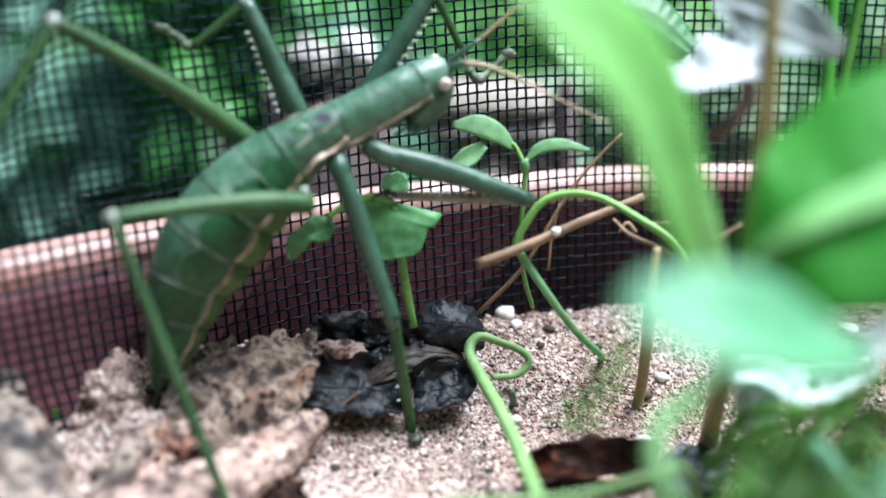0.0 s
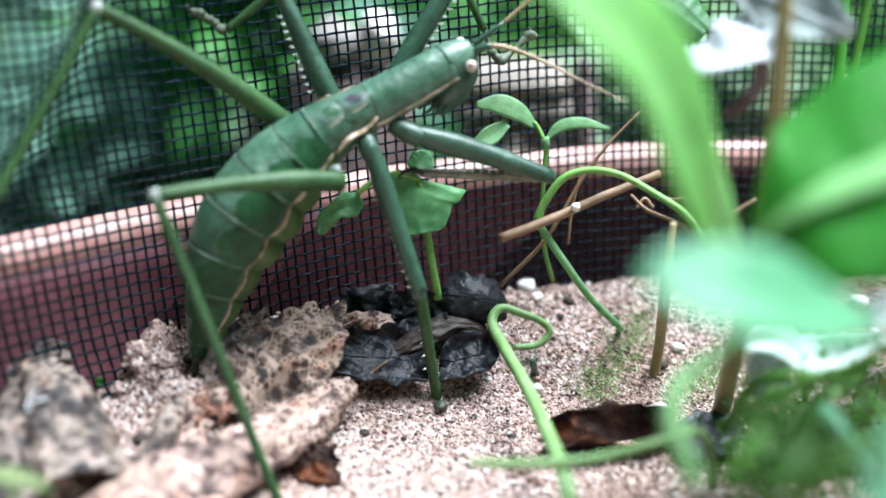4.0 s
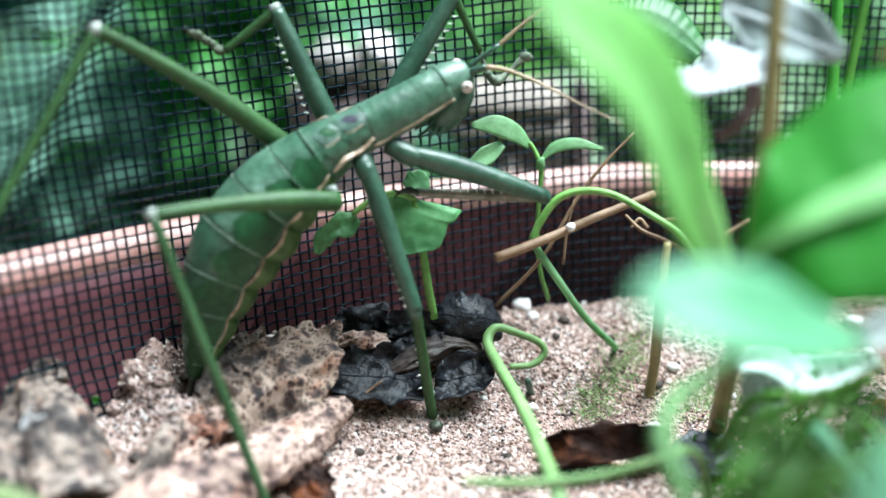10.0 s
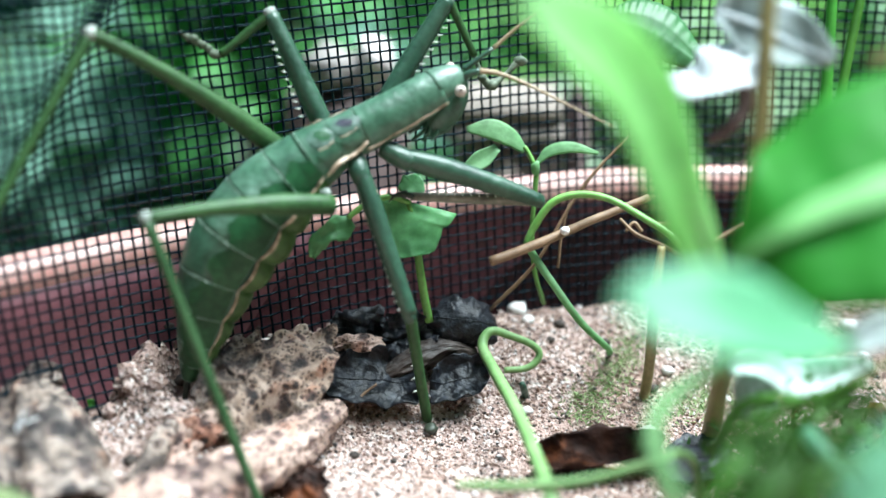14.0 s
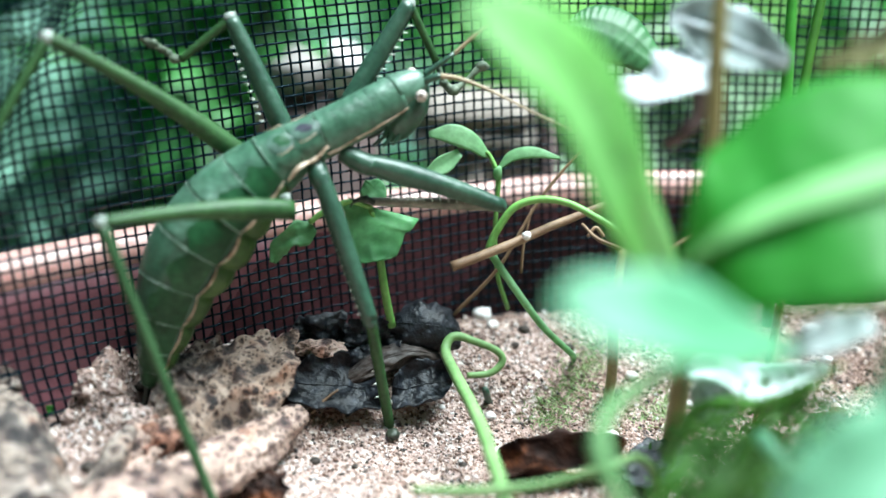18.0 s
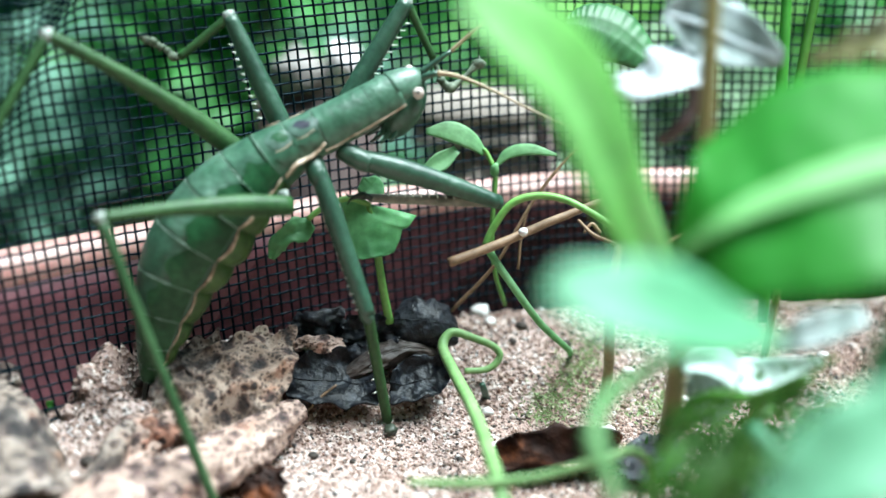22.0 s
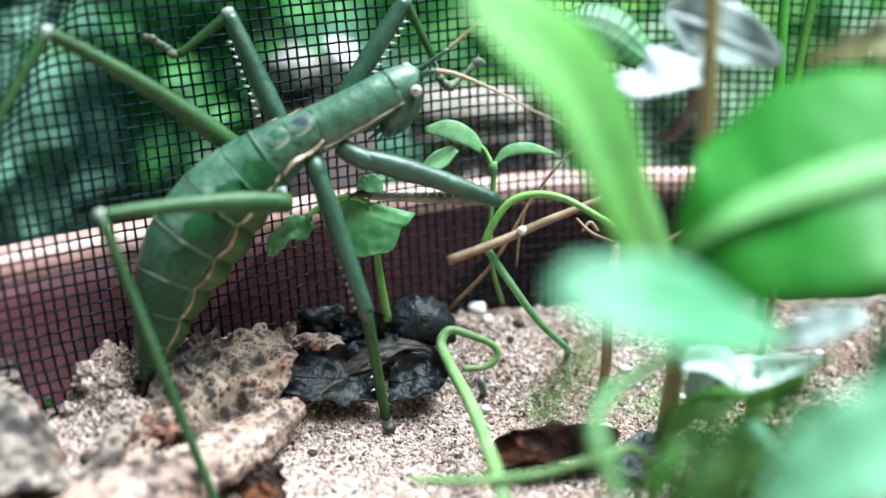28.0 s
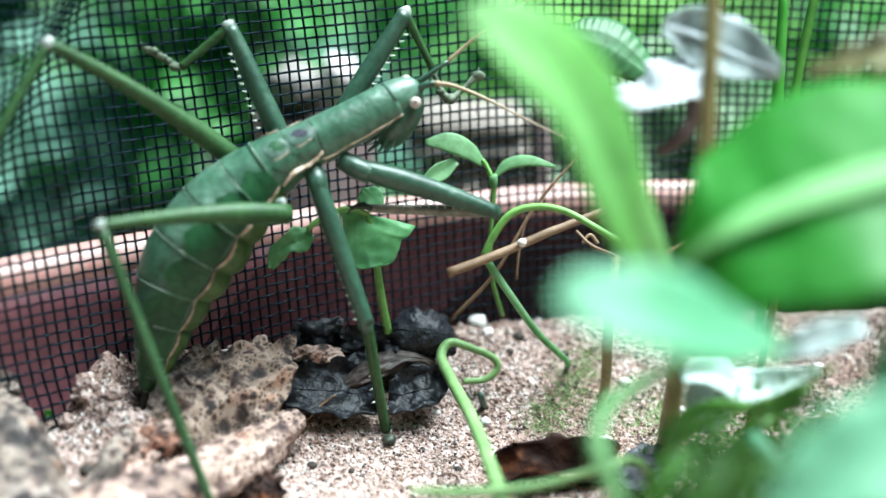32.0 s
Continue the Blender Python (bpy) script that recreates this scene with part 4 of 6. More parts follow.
# ---- dead leaves on the sand ----
def crumple(corners, height, seed, n=36, amp=1.0, fold=0.0, thick=0.22, ragged=0.1, freq=0.25, curl=0.0, veins=0.1):
    """A crumpled dry leaf spread between four corners (near left, near right, far right, far left). Also gives its midline."""
    bm = bmesh.new()
    a, b, c, d = (Vector(q) for q in corners)
    nrm = (b - a).cross(d - a).normalized()
    if nrm.z < 0:
        nrm = -nrm
    top, low, mid_ = [], [], []
    for i in range(n + 1):
        rt, rl = [], []
        for j in range(n + 1):
            u, v = 2 * i / n - 1, 2 * j / n - 1
            uu, vv = u * math.sqrt(1 - 0.36 * v * v), v * math.sqrt(1 - 0.36 * u * u)
            edge = max(abs(u), abs(v))
            k = 1 + edge * (ragged * noise.noise(Vector((uu * 3, vv * 3, seed))) + 0.22 * ragged * noise.noise(Vector((uu * 8, vv * 8, seed))))
            s, t = (uu * k + 1) / 2, (vv * k + 1) / 2
            p = a.lerp(b, s).lerp(d.lerp(c, s), t)
            q = p * freq + Vector((seed * 5.1, 0, 0))
            crease = (1 - 2.2 * abs(noise.noise(q))) + 0.55 * (1 - 2.4 * abs(noise.noise(q * 2.1))) + 0.22 * noise.noise(q * 5)
            h = height * (1 - 0.75 * (uu * uu + vv * vv)) + 0.5 * amp * noise.noise(q * 0.5) + amp * 0.7 * (crease - 0.6)
            h += veins * math.cos(14 * (uu + 0.5 * abs(vv)) + seed) * (1 - abs(vv))
            h += fold * (1 - 2 * abs(vv)) + curl * edge ** 4 * (0.6 + noise.noise(Vector((uu * 2, vv * 2, seed + 3))))
            p = p + nrm * h
            if j == n // 2:
                mid_.append(p + nrm * (thick / 2 + 0.06))
            rt.append(bm.verts.new(p + nrm * thick / 2))
            rl.append(bm.verts.new(p - nrm * thick / 2))
        top.append(rt)
        low.append(rl)
    for i in range(n):
        for j in range(n):
            bm.faces.new((top[i][j], top[i + 1][j], top[i + 1][j + 1], top[i][j + 1]))
            bm.faces.new((low[i][j], low[i][j + 1], low[i + 1][j + 1], low[i + 1][j]))
        bm.faces.new((top[i][0], low[i][0], low[i + 1][0], top[i + 1][0]))
        bm.faces.new((top[i][n], top[i + 1][n], low[i + 1][n], low[i][n]))
        bm.faces.new((top[0][i], top[0][i + 1], low[0][i + 1], low[0][i]))
        bm.faces.new((top[n][i], low[n][i], low[n][i + 1], top[n][i + 1]))
    return bm, mid_


def rolled(pts, radii, a0, a1, seed, n=80, m=48, thick=0.22, lump=0.2, groove=None, flat=0.9, ragged=0.12):
    """A dry leaf rolled on itself round the line pts, open from angle a1 round to a0 (90 is up)."""
    bm = bmesh.new()
    path = curve_points([(*p, r) for p, r in zip(pts, radii)], n)
    fr = frames([p[:3] for p in path])
    top, low, mid_ = [], [], []
    for i, (p, (t, s, u)) in enumerate(zip(path, fr)):
        c, r = Vector(p[:3]), p[3]
        rt, rl = [], []
        for j in range(m + 1):
            w = 2 * j / m - 1
            a = (a0 + a1) / 2 + (a1 - a0) / 2 * w * (1 + ragged * noise.noise(Vector((i * 0.16, w, seed * 3.3))))
            d = s * math.cos(radians(a)) + u * (math.sin(radians(a)) * flat)
            q = c * 0.16 + d * 0.9 + Vector((seed * 4.7, 0, 0))
            k = 1 + lump * (noise.noise(q) + 0.55 * (0.5 - abs(noise.noise(q * 2.1)) * 2) + 0.14 * noise.noise(q * 5))
            k += 0.07 * (0.4 - abs(noise.noise(q * 3.7)) * 2) + 0.03 * (0.4 - abs(noise.noise(q * 8.5)) * 2)
            if groove:
                k -= groove[1] * math.exp(-((a - groove[0] - groove[2] * i / n) / 16) ** 2)
            pt = c + d * (r * k) + t * (0.6 * ragged * r * noise.noise(Vector((w * 3, i / n, seed))))
            rt.append(bm.verts.new(pt + d * thick / 2))
            rl.append(bm.verts.new(pt - d * thick / 2))
            if j == int(m * 0.46):
                mid_.append(pt + d * (thick / 2 - 0.04))
        top.append(rt)
        low.append(rl)
    for i in range(n - 1):
        for j in range(m):
            bm.faces.new((top[i][j], top[i + 1][j], top[i + 1][j + 1], top[i][j + 1]))
            bm.faces.new((low[i][j], low[i][j + 1], low[i + 1][j + 1], low[i + 1][j]))
        bm.faces.new((top[i][0], low[i][0], low[i + 1][0], top[i + 1][0]))
        bm.faces.new((top[i][m], top[i + 1][m], low[i + 1][m], low[i][m]))
    for j in range(m):
        bm.faces.new((top[0][j], top[0][j + 1], low[0][j + 1], low[0][j]))
        bm.faces.new((top[-1][j], low[-1][j], low[-1][j + 1], top[-1][j + 1]))
    bmesh.ops.recalc_face_normals(bm, faces=bm.faces[:])
    return bm, mid_


def rolled_leaf(pts, radii, a0, a1, material, label, seed, **kw):
    ob = thing("dead_leaf", pts[1], label, "dead leaf")
    bm, mid_ = rolled(pts, radii, a0, a1, seed, **kw)
    part("blade", bm, material, ob)
    tube_part("midrib", mid_[::8], [0.09] * len(mid_[::8]), material, ob, n=26, sides=6)
    return ob


def dead_leaf(name, corners, material, label, height=1.5, seed=1, **kw):
    c = sum((Vector(q) for q in corners), Vector()) / 4
    ob = thing(name, c, label, "dead leaf")
    bm, mid_ = crumple(corners, height, seed, **kw)
    part("blade", bm, material, ob)
    tube_part("midrib", mid_[::6], [0.07 - 0.005 * k for k in range(len(mid_[::6]))], material, ob, n=26, sides=6)
    return ob


DRY = "crumpled dry tan leaf with black mould spots lying on the sand"
rolled_leaf(((-29.5, 76.9, 2.2), (-25.0, 82.9, 2.3), (-20.2, 88.8, 2.9), (-15.0, 94.2, 3.4), (-11.8, 97.8, 4.3), (-10.0, 99.4, 4.9)), (4.8, 4.4, 3.6, 2.7, 2.0, 1.2), -35, 205, M_SPOT, "rolled dry pinkish-tan leaf with dark spots on the sand", 3, lump=0.22)
dead_leaf("dead_leaf", ((-25.6, 91.6, 4.4), (-12.0, 96.6, 3.6), (-10.4, 106.6, 12.0), (-21.0, 102.6, 11.2)), M_TAN, DRY, 0.8, 5, n=56, amp=1.5, freq=0.17, fold=0.9, ragged=0.16, curl=1.4, veins=0.16)
dead_leaf("dead_leaf", ((-26.6, 95.0, 5.6), (-20.6, 96.6, 6.2), (-17.2, 104.6, 11.4), (-22.8, 103.2, 11.0)), M_MOULD, "narrow dry leaf, spotted and partly grey, under another", 1.0, 9, n=44, amp=1.3, freq=0.22, fold=0.7, ragged=0.2, curl=1.0)
rolled_leaf(((-35.2, 81.2, 2.0), (-37.3, 86.5, 4.5), (-39.7, 91.5, 7.4), (-40.9, 94.7, 9.1), (-40.1, 96.1, 10.1), (-38.2, 96.6, 10.3)), (6.6, 5.7, 4.2, 2.9, 1.9, 0.9), -30, 215, M_MOULD, "folded dry tan leaf, grey with mould, against the net", 11, lump=0.2, groove=(118, 0.28, 20))
dead_leaf("dead_leaf", ((-30.5, 88.3, 3.6), (-26.5, 87.2, 2.5), (-21.0, 96.2, 6.1), (-27.9, 94.9, 6.5)), M_SPOT, "thin grey-brown strip of dry leaf on the sand", 1.2, 14, amp=1.2, freq=0.17, ragged=0.15)
rolled_leaf(((-28.6, 83.6, 3.2), (-28.0, 85.2, 4.4), (-27.1, 88.2, 6.2), (-26.3, 92.2, 7.0)), (0.9, 1.3, 1.3, 0.8), -60, 200, M_MOULD, "narrow grey-brown rolled leaf edge in the litter", 15, lump=0.25)
dead_leaf("dead_leaf", ((-12.3, 100.1, 4.2), (-1.5, 102.3, 2.6), (-2.5, 107.5, 6.5), (-13.0, 105.2, 8.0)), M_BLACK, "wrinkled black rotten leaf, damp and shiny", 0.6, 21, n=48, amp=0.9, freq=0.15, ragged=0.14, curl=2.4, veins=0.06)
dead_leaf("dead_leaf", ((-1.2, 102.3, 2.5), (5.3, 104.6, 2.5), (5.7, 108.9, 5.4), (-0.9, 107.1, 5.8)), M_BLACK, "wrinkled black rotten leaf under the cricket's foot", 0.9, 23, n=48, amp=0.9, freq=0.14, ragged=0.14, curl=2.6, veins=0.06)
dead_leaf("dead_leaf", ((-2.0, 108.6, 7.7), (7.5, 109.1, 7.0), (6.6, 112.4, 11.1), (0.5, 112.0, 12.8)), M_BLACK, "black rotten leaf arched against the net", 1.5, 27, n=48, amp=0.7, freq=0.13, ragged=0.14, curl=-1.5, veins=0.05)
rolled_leaf(((-5.9, 105.1, 5.7), (-2.5, 106.7, 6.8), (1.0, 108.1, 7.2), (4.3, 109.1, 6.4)), (0.7, 1.5, 1.5, 0.8), -40, 150, M_UMBER, "dark brown rotten leaf folded into a hollow", 28, lump=0.3)
dead_leaf("dead_leaf", ((-12.1, 104.4, 7.1), (-3.1, 105.9, 5.6), (-2.9, 112.2, 9.8), (-12.4, 109.3, 10.1)), M_BLACK, "dark shrivelled leaf scraps at the net's foot", 0.8, 29, amp=1.8, freq=0.3, ragged=0.2)
dead_leaf("dead_leaf", ((-11.5, 104.7, 8.9), (-5.9, 105.7, 8.0), (-5.9, 107.3, 9.7), (-11.4, 105.8, 10.3)), M_SPOT, "brown scrap of dry leaf", 0.6, 31, amp=0.8, freq=0.4, ragged=0.15)
dead_leaf("dead_leaf", ((9.9, 92.1, 0.2), (23.0, 93.1, 0.2), (25.0, 97.7, 1.6), (11.5, 98.2, 1.6)), M_BROWN, "dark reddish-brown rotting leaf curled on the sand", 0.2, 33, amp=0.9, fold=-1.2, freq=0.16, ragged=0.3, curl=1.6, veins=0.03)
dead_leaf("dead_leaf", ((22.3, 91.3, 0.6), (29.5, 91.3, 0.6), (31.9, 98.8, 1.6), (25.3, 99.3, 1.6)), M_BLACK, "black rotting leaf scrap at a stalk's foot", 0.3, 35, amp=0.5, freq=0.2, ragged=0.2, curl=0.4, veins=0.04)
dead_leaf("dead_leaf", ((-41.0, 77.5, 3.5), (-28.4, 81.6, 1.1), (-31.7, 88.9, 4.2), (-42.9, 86.3, 7.2)), M_MOULD, "dry leaf, grey-green with mould, in the litter", 1.8, 41, amp=1.8, freq=0.17, ragged=0.15)
dead_leaf("dead_leaf", ((-26.9, 91.1, 4.4), (-21.9, 92.8, 4.2), (-20.5, 96.3, 6.5), (-26.5, 95.1, 6.7)), M_PIN, "reddish-brown scrap of leaf full of pinholes", 0.8, 43, amp=0.9, freq=0.4, ragged=0.12)
dead_leaf("dead_leaf", ((-15.2, 88.4, 0.6), (-10.2, 87.6, 0.5), (-11.2, 93.3, 1.6), (-15.1, 92.1, 2.1)), M_BROWN, "small orange-brown scrap under a dry leaf", 0.6, 47, amp=0.8, freq=0.4, ragged=0.35)
dead_leaf("dead_leaf", ((32.7, 88.4, 0.6), (38.8, 88.4, 0.6), (40.8, 96.3, 1.4), (35.7, 96.3, 1.4)), M_BLACK, "dark rotting litter among the moss", 0.3, 51, amp=0.5, freq=0.3, ragged=0.2, curl=0.4)
dead_leaf("dead_leaf", ((42.4, 95.9, 1.0), (48.4, 95.9, 1.0), (50.9, 104.1, 1.6), (45.2, 104.1, 1.6)), M_BROWN, "brown rotting litter among the moss", 0.8, 53, amp=1.2, freq=0.3, ragged=0.4, curl=0.8)
dead_leaf("dead_leaf", ((-11.6, 107.0, 8.7), (-6.0, 108.1, 8.0), (-5.3, 108.5, 12.1), (-11.5, 107.0, 12.2)), M_BLACK, "black shrivelled leaf standing against the net", 0.6, 55, amp=1.4, freq=0.3, ragged=0.2, curl=1.5, veins=0.04)
dead_leaf("dead_leaf", ((-6.6, 107.9, 8.1), (0.4, 109.5, 7.4), (-0.2, 110.7, 10.7), (-6.0, 109.4, 11.7)), M_BLACK, "black shrivelled leaf scrap by a seedling", 0.6, 57, amp=1.4, freq=0.3, ragged=0.2, curl=1.5, veins=0.04)
# dead leaf stalk and pale threads
stalk = thing("leaf_stalk", (-11.1, 99.4, 3.3), "thin brown stalk of a dead leaf on the sand", "leaf stalk")
tube_part("stalk", [(-9.2, 100.2, 4.4), (-7.9, 101.3, 5.3), (-6.4, 102.1, 6.2)], [0.17, 0.15, 0.12], M_STRAW, stalk)
stalk = thing("leaf_stalk", (-25.9, 91.8, 1.6), "brown stalk along a dry leaf", "leaf stalk")
tube_part("stalk", [(-30.6, 88.4, 0.6), (-26.5, 92.2, 2.4), (-22.6, 95.0, 4.1), (-21.1, 96.6, 5.7)], [0.4, 0.38, 0.3, 0.2], M_STRAW, stalk)
fluff = thing("white_thread", (-38.8, 86.5, 10.4), "short bent white thread on a dead leaf", "thread")
tube_part("thread", [(-35.9, 84.4, 12.5), (-36.9, 83.6, 12.5), (-37.5, 83.1, 12.5)], [0.045, 0.055, 0.045], M_SILK, fluff, n=10, sides=5)
tube_part("thread", [(-37.3, 84.8, 12.9), (-37.5, 83.5, 12.6), (-37.3, 82.5, 12.3), (-36.9, 82.4, 12.2)], [0.04, 0.055, 0.055, 0.04], M_SILK, fluff, n=12, sides=5)


near = thing("sprout", (-33.5, 72.5, 0.5), "small pale green leaf sprouting in the litter", "sprout")
tube_part("stem", [(-33.5, 72.5, 0.0), (-33.9, 71.0, 8.0), (-33.6, 69.2, 14.6)], [0.3, 0.28, 0.24], M_STEM, near, n=10)
leaf_part("leaf", [(-30.2, 68.6, 13.8), (-32.4, 68.9, 14.6), (-34.6, 69.3, 14.5), (-37.0, 69.4, 13.5)], [0.2, 0.5, 0.6, 0.2], (0, -0.5, 0.85), M_FLUFF, near, n=14, across=6, wave=0.15)


# ---- pebbles and crumbs ----
def pebble(px, r, material, label, seed, flat=0.75, cat="pebble"):
    bm = bmesh.new()
    c = Vector(px)
    c.z = sand_height(c.x, c.y) + r * flat * 0.45
    ball(bm, c, (r, r * 0.85, r * flat), 0.35, 2, seed=seed)
    return single("pebble" if cat == "pebble" else "crumb", bm, material, c, label, cat, "pebbles on the sand" if cat == "pebble" else "crumbs on the sand")


for k, (q, r) in enumerate((((9.8, 118.0, 8.2), 1.25), ((10.9, 116.2, 7.5), 0.8), ((-15.9, 122.8, 8.5), 0.4), ((27.1, 111.3, 2.5), 0.75), ((23.3, 101.0, 0.0), 1.2),
                            ((4.8, 105.2, 2.4), 0.45), ((-22.7, 95.8, 4.6), 0.5), ((10.2, 104.7, 1.3), 0.7), ((33.4, 108.3, 0.6), 0.7), ((50.4, 118.5, 5.8), 1.3), ((47.7, 111.0, 1.3), 1.0), ((51.0, 114.5, 3.3), 0.7), ((10.8, 99.6, 0.0), 0.5))):
    pebble(q, r, M_PEBBLE, "small whitish pebble half sunk in the sand", k)
for k, (q, r) in enumerate((((25.0, 108.8, 1.4), 0.7), ((-8.6, 96.7, 1.1), 0.6), ((-12.3, 97.7, 2.5), 0.55), ((20.0, 114.1, 5.1), 0.6), ((-3.5, 109.7, 6.8), 0.7), ((-30.2, 90.4, 3.4), 0.8),
                            ((-36.1, 95.6, 4.9), 0.5), ((-4.4, 96.7, 0.4), 0.4), ((7.0, 97.4, 0.0), 0.5), ((14.4, 104.4, 0.7), 0.45), ((20.1, 109.4, 2.3), 0.4), ((14.7, 116.1, 7.0), 0.7), ((13.5, 113.8, 5.9), 0.55), ((37.0, 93.2, 0.0), 1.4), ((-12.9, 92.8, 0.6), 0.9), ((-27.9, 102.7, 7.0), 0.9), ((-27.8, 106.5, 7.1), 1.0), ((-29.5, 105.5, 6.6), 0.8))):
    pebble(q, r, M_CLOD, "dark crumb of soil on the sand", 40 + k, cat="crumb")
# clods of sand round the hole
for k, (q, r) in enumerate((((-32.0, 98.6, 6.0), 1.2), ((-28.9, 97.4, 6.4), 1.0), ((-32.3, 97.9, 5.6), 1.2), ((-24.7, 99.9, 6.8), 1.3), ((-33.6, 96.3, 5.2), 1.0))):
    bm = bmesh.new()
    c = Vector(q)
    c.z = sand_height(c.x, c.y) + r * 0.2
    ball(bm, c, (r, r * 0.9, r * 0.75), 0.6, 3, seed=60 + k)
    single("sand_clod", bm, M_SAND, c, "lump of damp sand beside the egg hole", "sand lump", "sand lumps round the hole")

# ---- small seedlings behind the insect ----
seedling = thing("seedling", (-0.9, 108.7, 10.8), "green seedling with broad lobed leaves, rooted in the sand", "seedling")
tube_part("stem", [(-0.8, 108.8, 10.5), (-1.5, 109.0, 14.6), (-2.0, 109.3, 18.6), (-2.2, 109.9, 21.3), (-3.0, 110.4, 24.0)], [0.5, 0.5, 0.45, 0.4, 0.3], M_STEM, seedling, n=20)
tube_part("leaf_stalk", [(-2.8, 110.5, 24.1), (-5.2, 110.3, 24.9), (-7.9, 109.4, 24.1), (-9.5, 108.5, 23.1)], [0.34, 0.36, 0.36, 0.3], M_STEM, seedling, n=18)
leaf_part("leaf", [(-1.9, 110.6, 23.9), (-2.1, 110.0, 23.2), (-2.4, 109.2, 22.2), (-2.4, 108.1, 20.8), (-2.2, 107.2, 19.7), (-2.1, 106.9, 19.3)], [4.3, 4.0, 3.3, 2.9, 2.2, 1.4], (0, -0.9, 0.45), M_SEED, seedling, n=26, across=12, cup=-0.1, wave=0.3, waves=1.0)
leaf_part("leaf", [(-9.1, 108.6, 22.7), (-10.3, 108.1, 22.1), (-11.6, 107.4, 21.7), (-12.7, 106.7, 20.8), (-13.3, 106.1, 19.4)], [0.7, 1.5, 1.0, 1.0, 0.3], (0.1, -0.85, 0.5), M_SEED, seedling, n=26, wave=0.35, cup=0.15, waves=1.5, ragged=0.22, seed=3)
leaf_part("leaf", [(-3.8, 110.4, 25.3), (-2.6, 111.2, 25.9), (-2.0, 112.1, 26.8)], [0.7, 1.5, 0.3], (0, -0.9, 0.4), M_SEED, seedling, n=12, wave=0.1)

sprig = thing("seedling", (12.8, 114.8, 10.0), "pale thin seedling with narrow upper leaves", "seedling")
tube_part("stem", [(12.6, 114.8, 10.0), (11.2, 112.5, 15.2), (10.8, 112.6, 20.0), (11.0, 113.1, 23.8), (11.2, 113.8, 26.9)], [0.24, 0.26, 0.28, 0.28, 0.32], M_STEM, sprig, n=24)
bm = bmesh.new()
ball(bm, (11.1, 113.7, 27.1), (0.55, 0.55, 0.85), 0.3)
part("bud", bm, M_SPRIG, sprig)
tube_part("leaf_stalk", [(10.9, 114.0, 27.4), (10.3, 114.5, 28.6), (9.8, 114.7, 29.3)], [0.3, 0.26, 0.24], M_STEM, sprig, n=8)
leaf_part("leaf", [(9.9, 114.6, 28.8), (8.2, 114.7, 30.4), (6.0, 114.5, 31.4), (3.4, 114.0, 31.5)], [0.35, 1.05, 1.15, 0.3], (0.1, -0.75, 0.65), M_SPRIG, sprig, n=18, cup=-0.1, rib=0.03)
leaf_part("leaf", [(2.9, 112.4, 27.5), (4.8, 113.2, 28.1), (6.8, 114.2, 29.3)], [0.2, 1.05, 0.5], (0.2, -0.85, 0.5), M_SPRIG, sprig, n=14, rib=0.03)
leaf_part("leaf", [(11.2, 113.8, 27.6), (12.6, 114.0, 29.0), (15.0, 113.8, 29.5), (17.9, 113.1, 29.0)], [0.2, 0.62, 0.62, 0.12], (0, -0.6, 0.8), M_SPRIG, sprig, n=18, cup=-0.15, rib=0.03)

hoop = thing("vine", (19.7, 109.1, 6.7), "thin green stem bent in a hoop over the sand", "plant stem")
tube_part("stem", [(20.5, 113.2, 4.2), (19.5, 108.8, 7.2), (16.1, 107.3, 11.2), (12.7, 107.2, 16.1), (9.9, 108.8, 19.9)], [0.34, 0.36, 0.4, 0.42, 0.42], M_SPRIG, hoop, "pale green lower stem", n=24)
tube_part("stem", [(9.9, 108.8, 19.9), (10.8, 109.5, 21.7), (12.7, 110.0, 24.3), (15.4, 109.9, 25.3), (18.6, 108.8, 25.2), (22.0, 106.6, 23.9), (24.9, 104.4, 22.4), (26.5, 101.5, 20.5)], [0.4, 0.42, 0.42, 0.41, 0.38, 0.38, 0.38, 0.36], M_STEM, hoop, n=40)

twig = thing("straw", (6.1, 105.3, 19.2), "broken dry straw leaning against the net", "straw")
tube_part("straw", [(5.9, 105.8, 19.1), (10.8, 107.4, 20.4), (16.5, 109.7, 22.1), (23.6, 112.1, 24.2)], [0.56, 0.54, 0.5, 0.45], M_STRAW, twig, n=20, rough=0.15)
straw = thing("straw", (6.9, 111.5, 11.0), "thin dry straw standing against the net", "straw")
tube_part("straw", [(6.2, 111.4, 10.8), (11.2, 110.8, 16.9), (14.9, 112.3, 23.1), (17.9, 113.3, 27.1), (21.3, 114.2, 30.6)], [0.22, 0.22, 0.2, 0.18, 0.12], M_STRAW, straw, n=24, sides=6)
straw = thing("straw", (14.5, 111.5, 15.6), "thin dry rootlet hanging by the net", "straw")
tube_part("straw", [(13.8, 111.6, 15.9), (14.1, 112.3, 19.4), (15.0, 113.8, 22.9)], [0.16, 0.16, 0.14], M_STRAW, straw, n=10, sides=6)
bm = bmesh.new()
c = Vector((14.0, 107.8, 21.9))
ball(bm, c, (0.55, 0.5, 0.5), 0.2)
single("seed", bm, M_PEBBLE, c, "tiny whitish seed stuck to the straw", "seed")
root = thing("rootlet", (26.5, 101.6, 20.8), "tangle of thin brown rootlets at a stem", "rootlet")
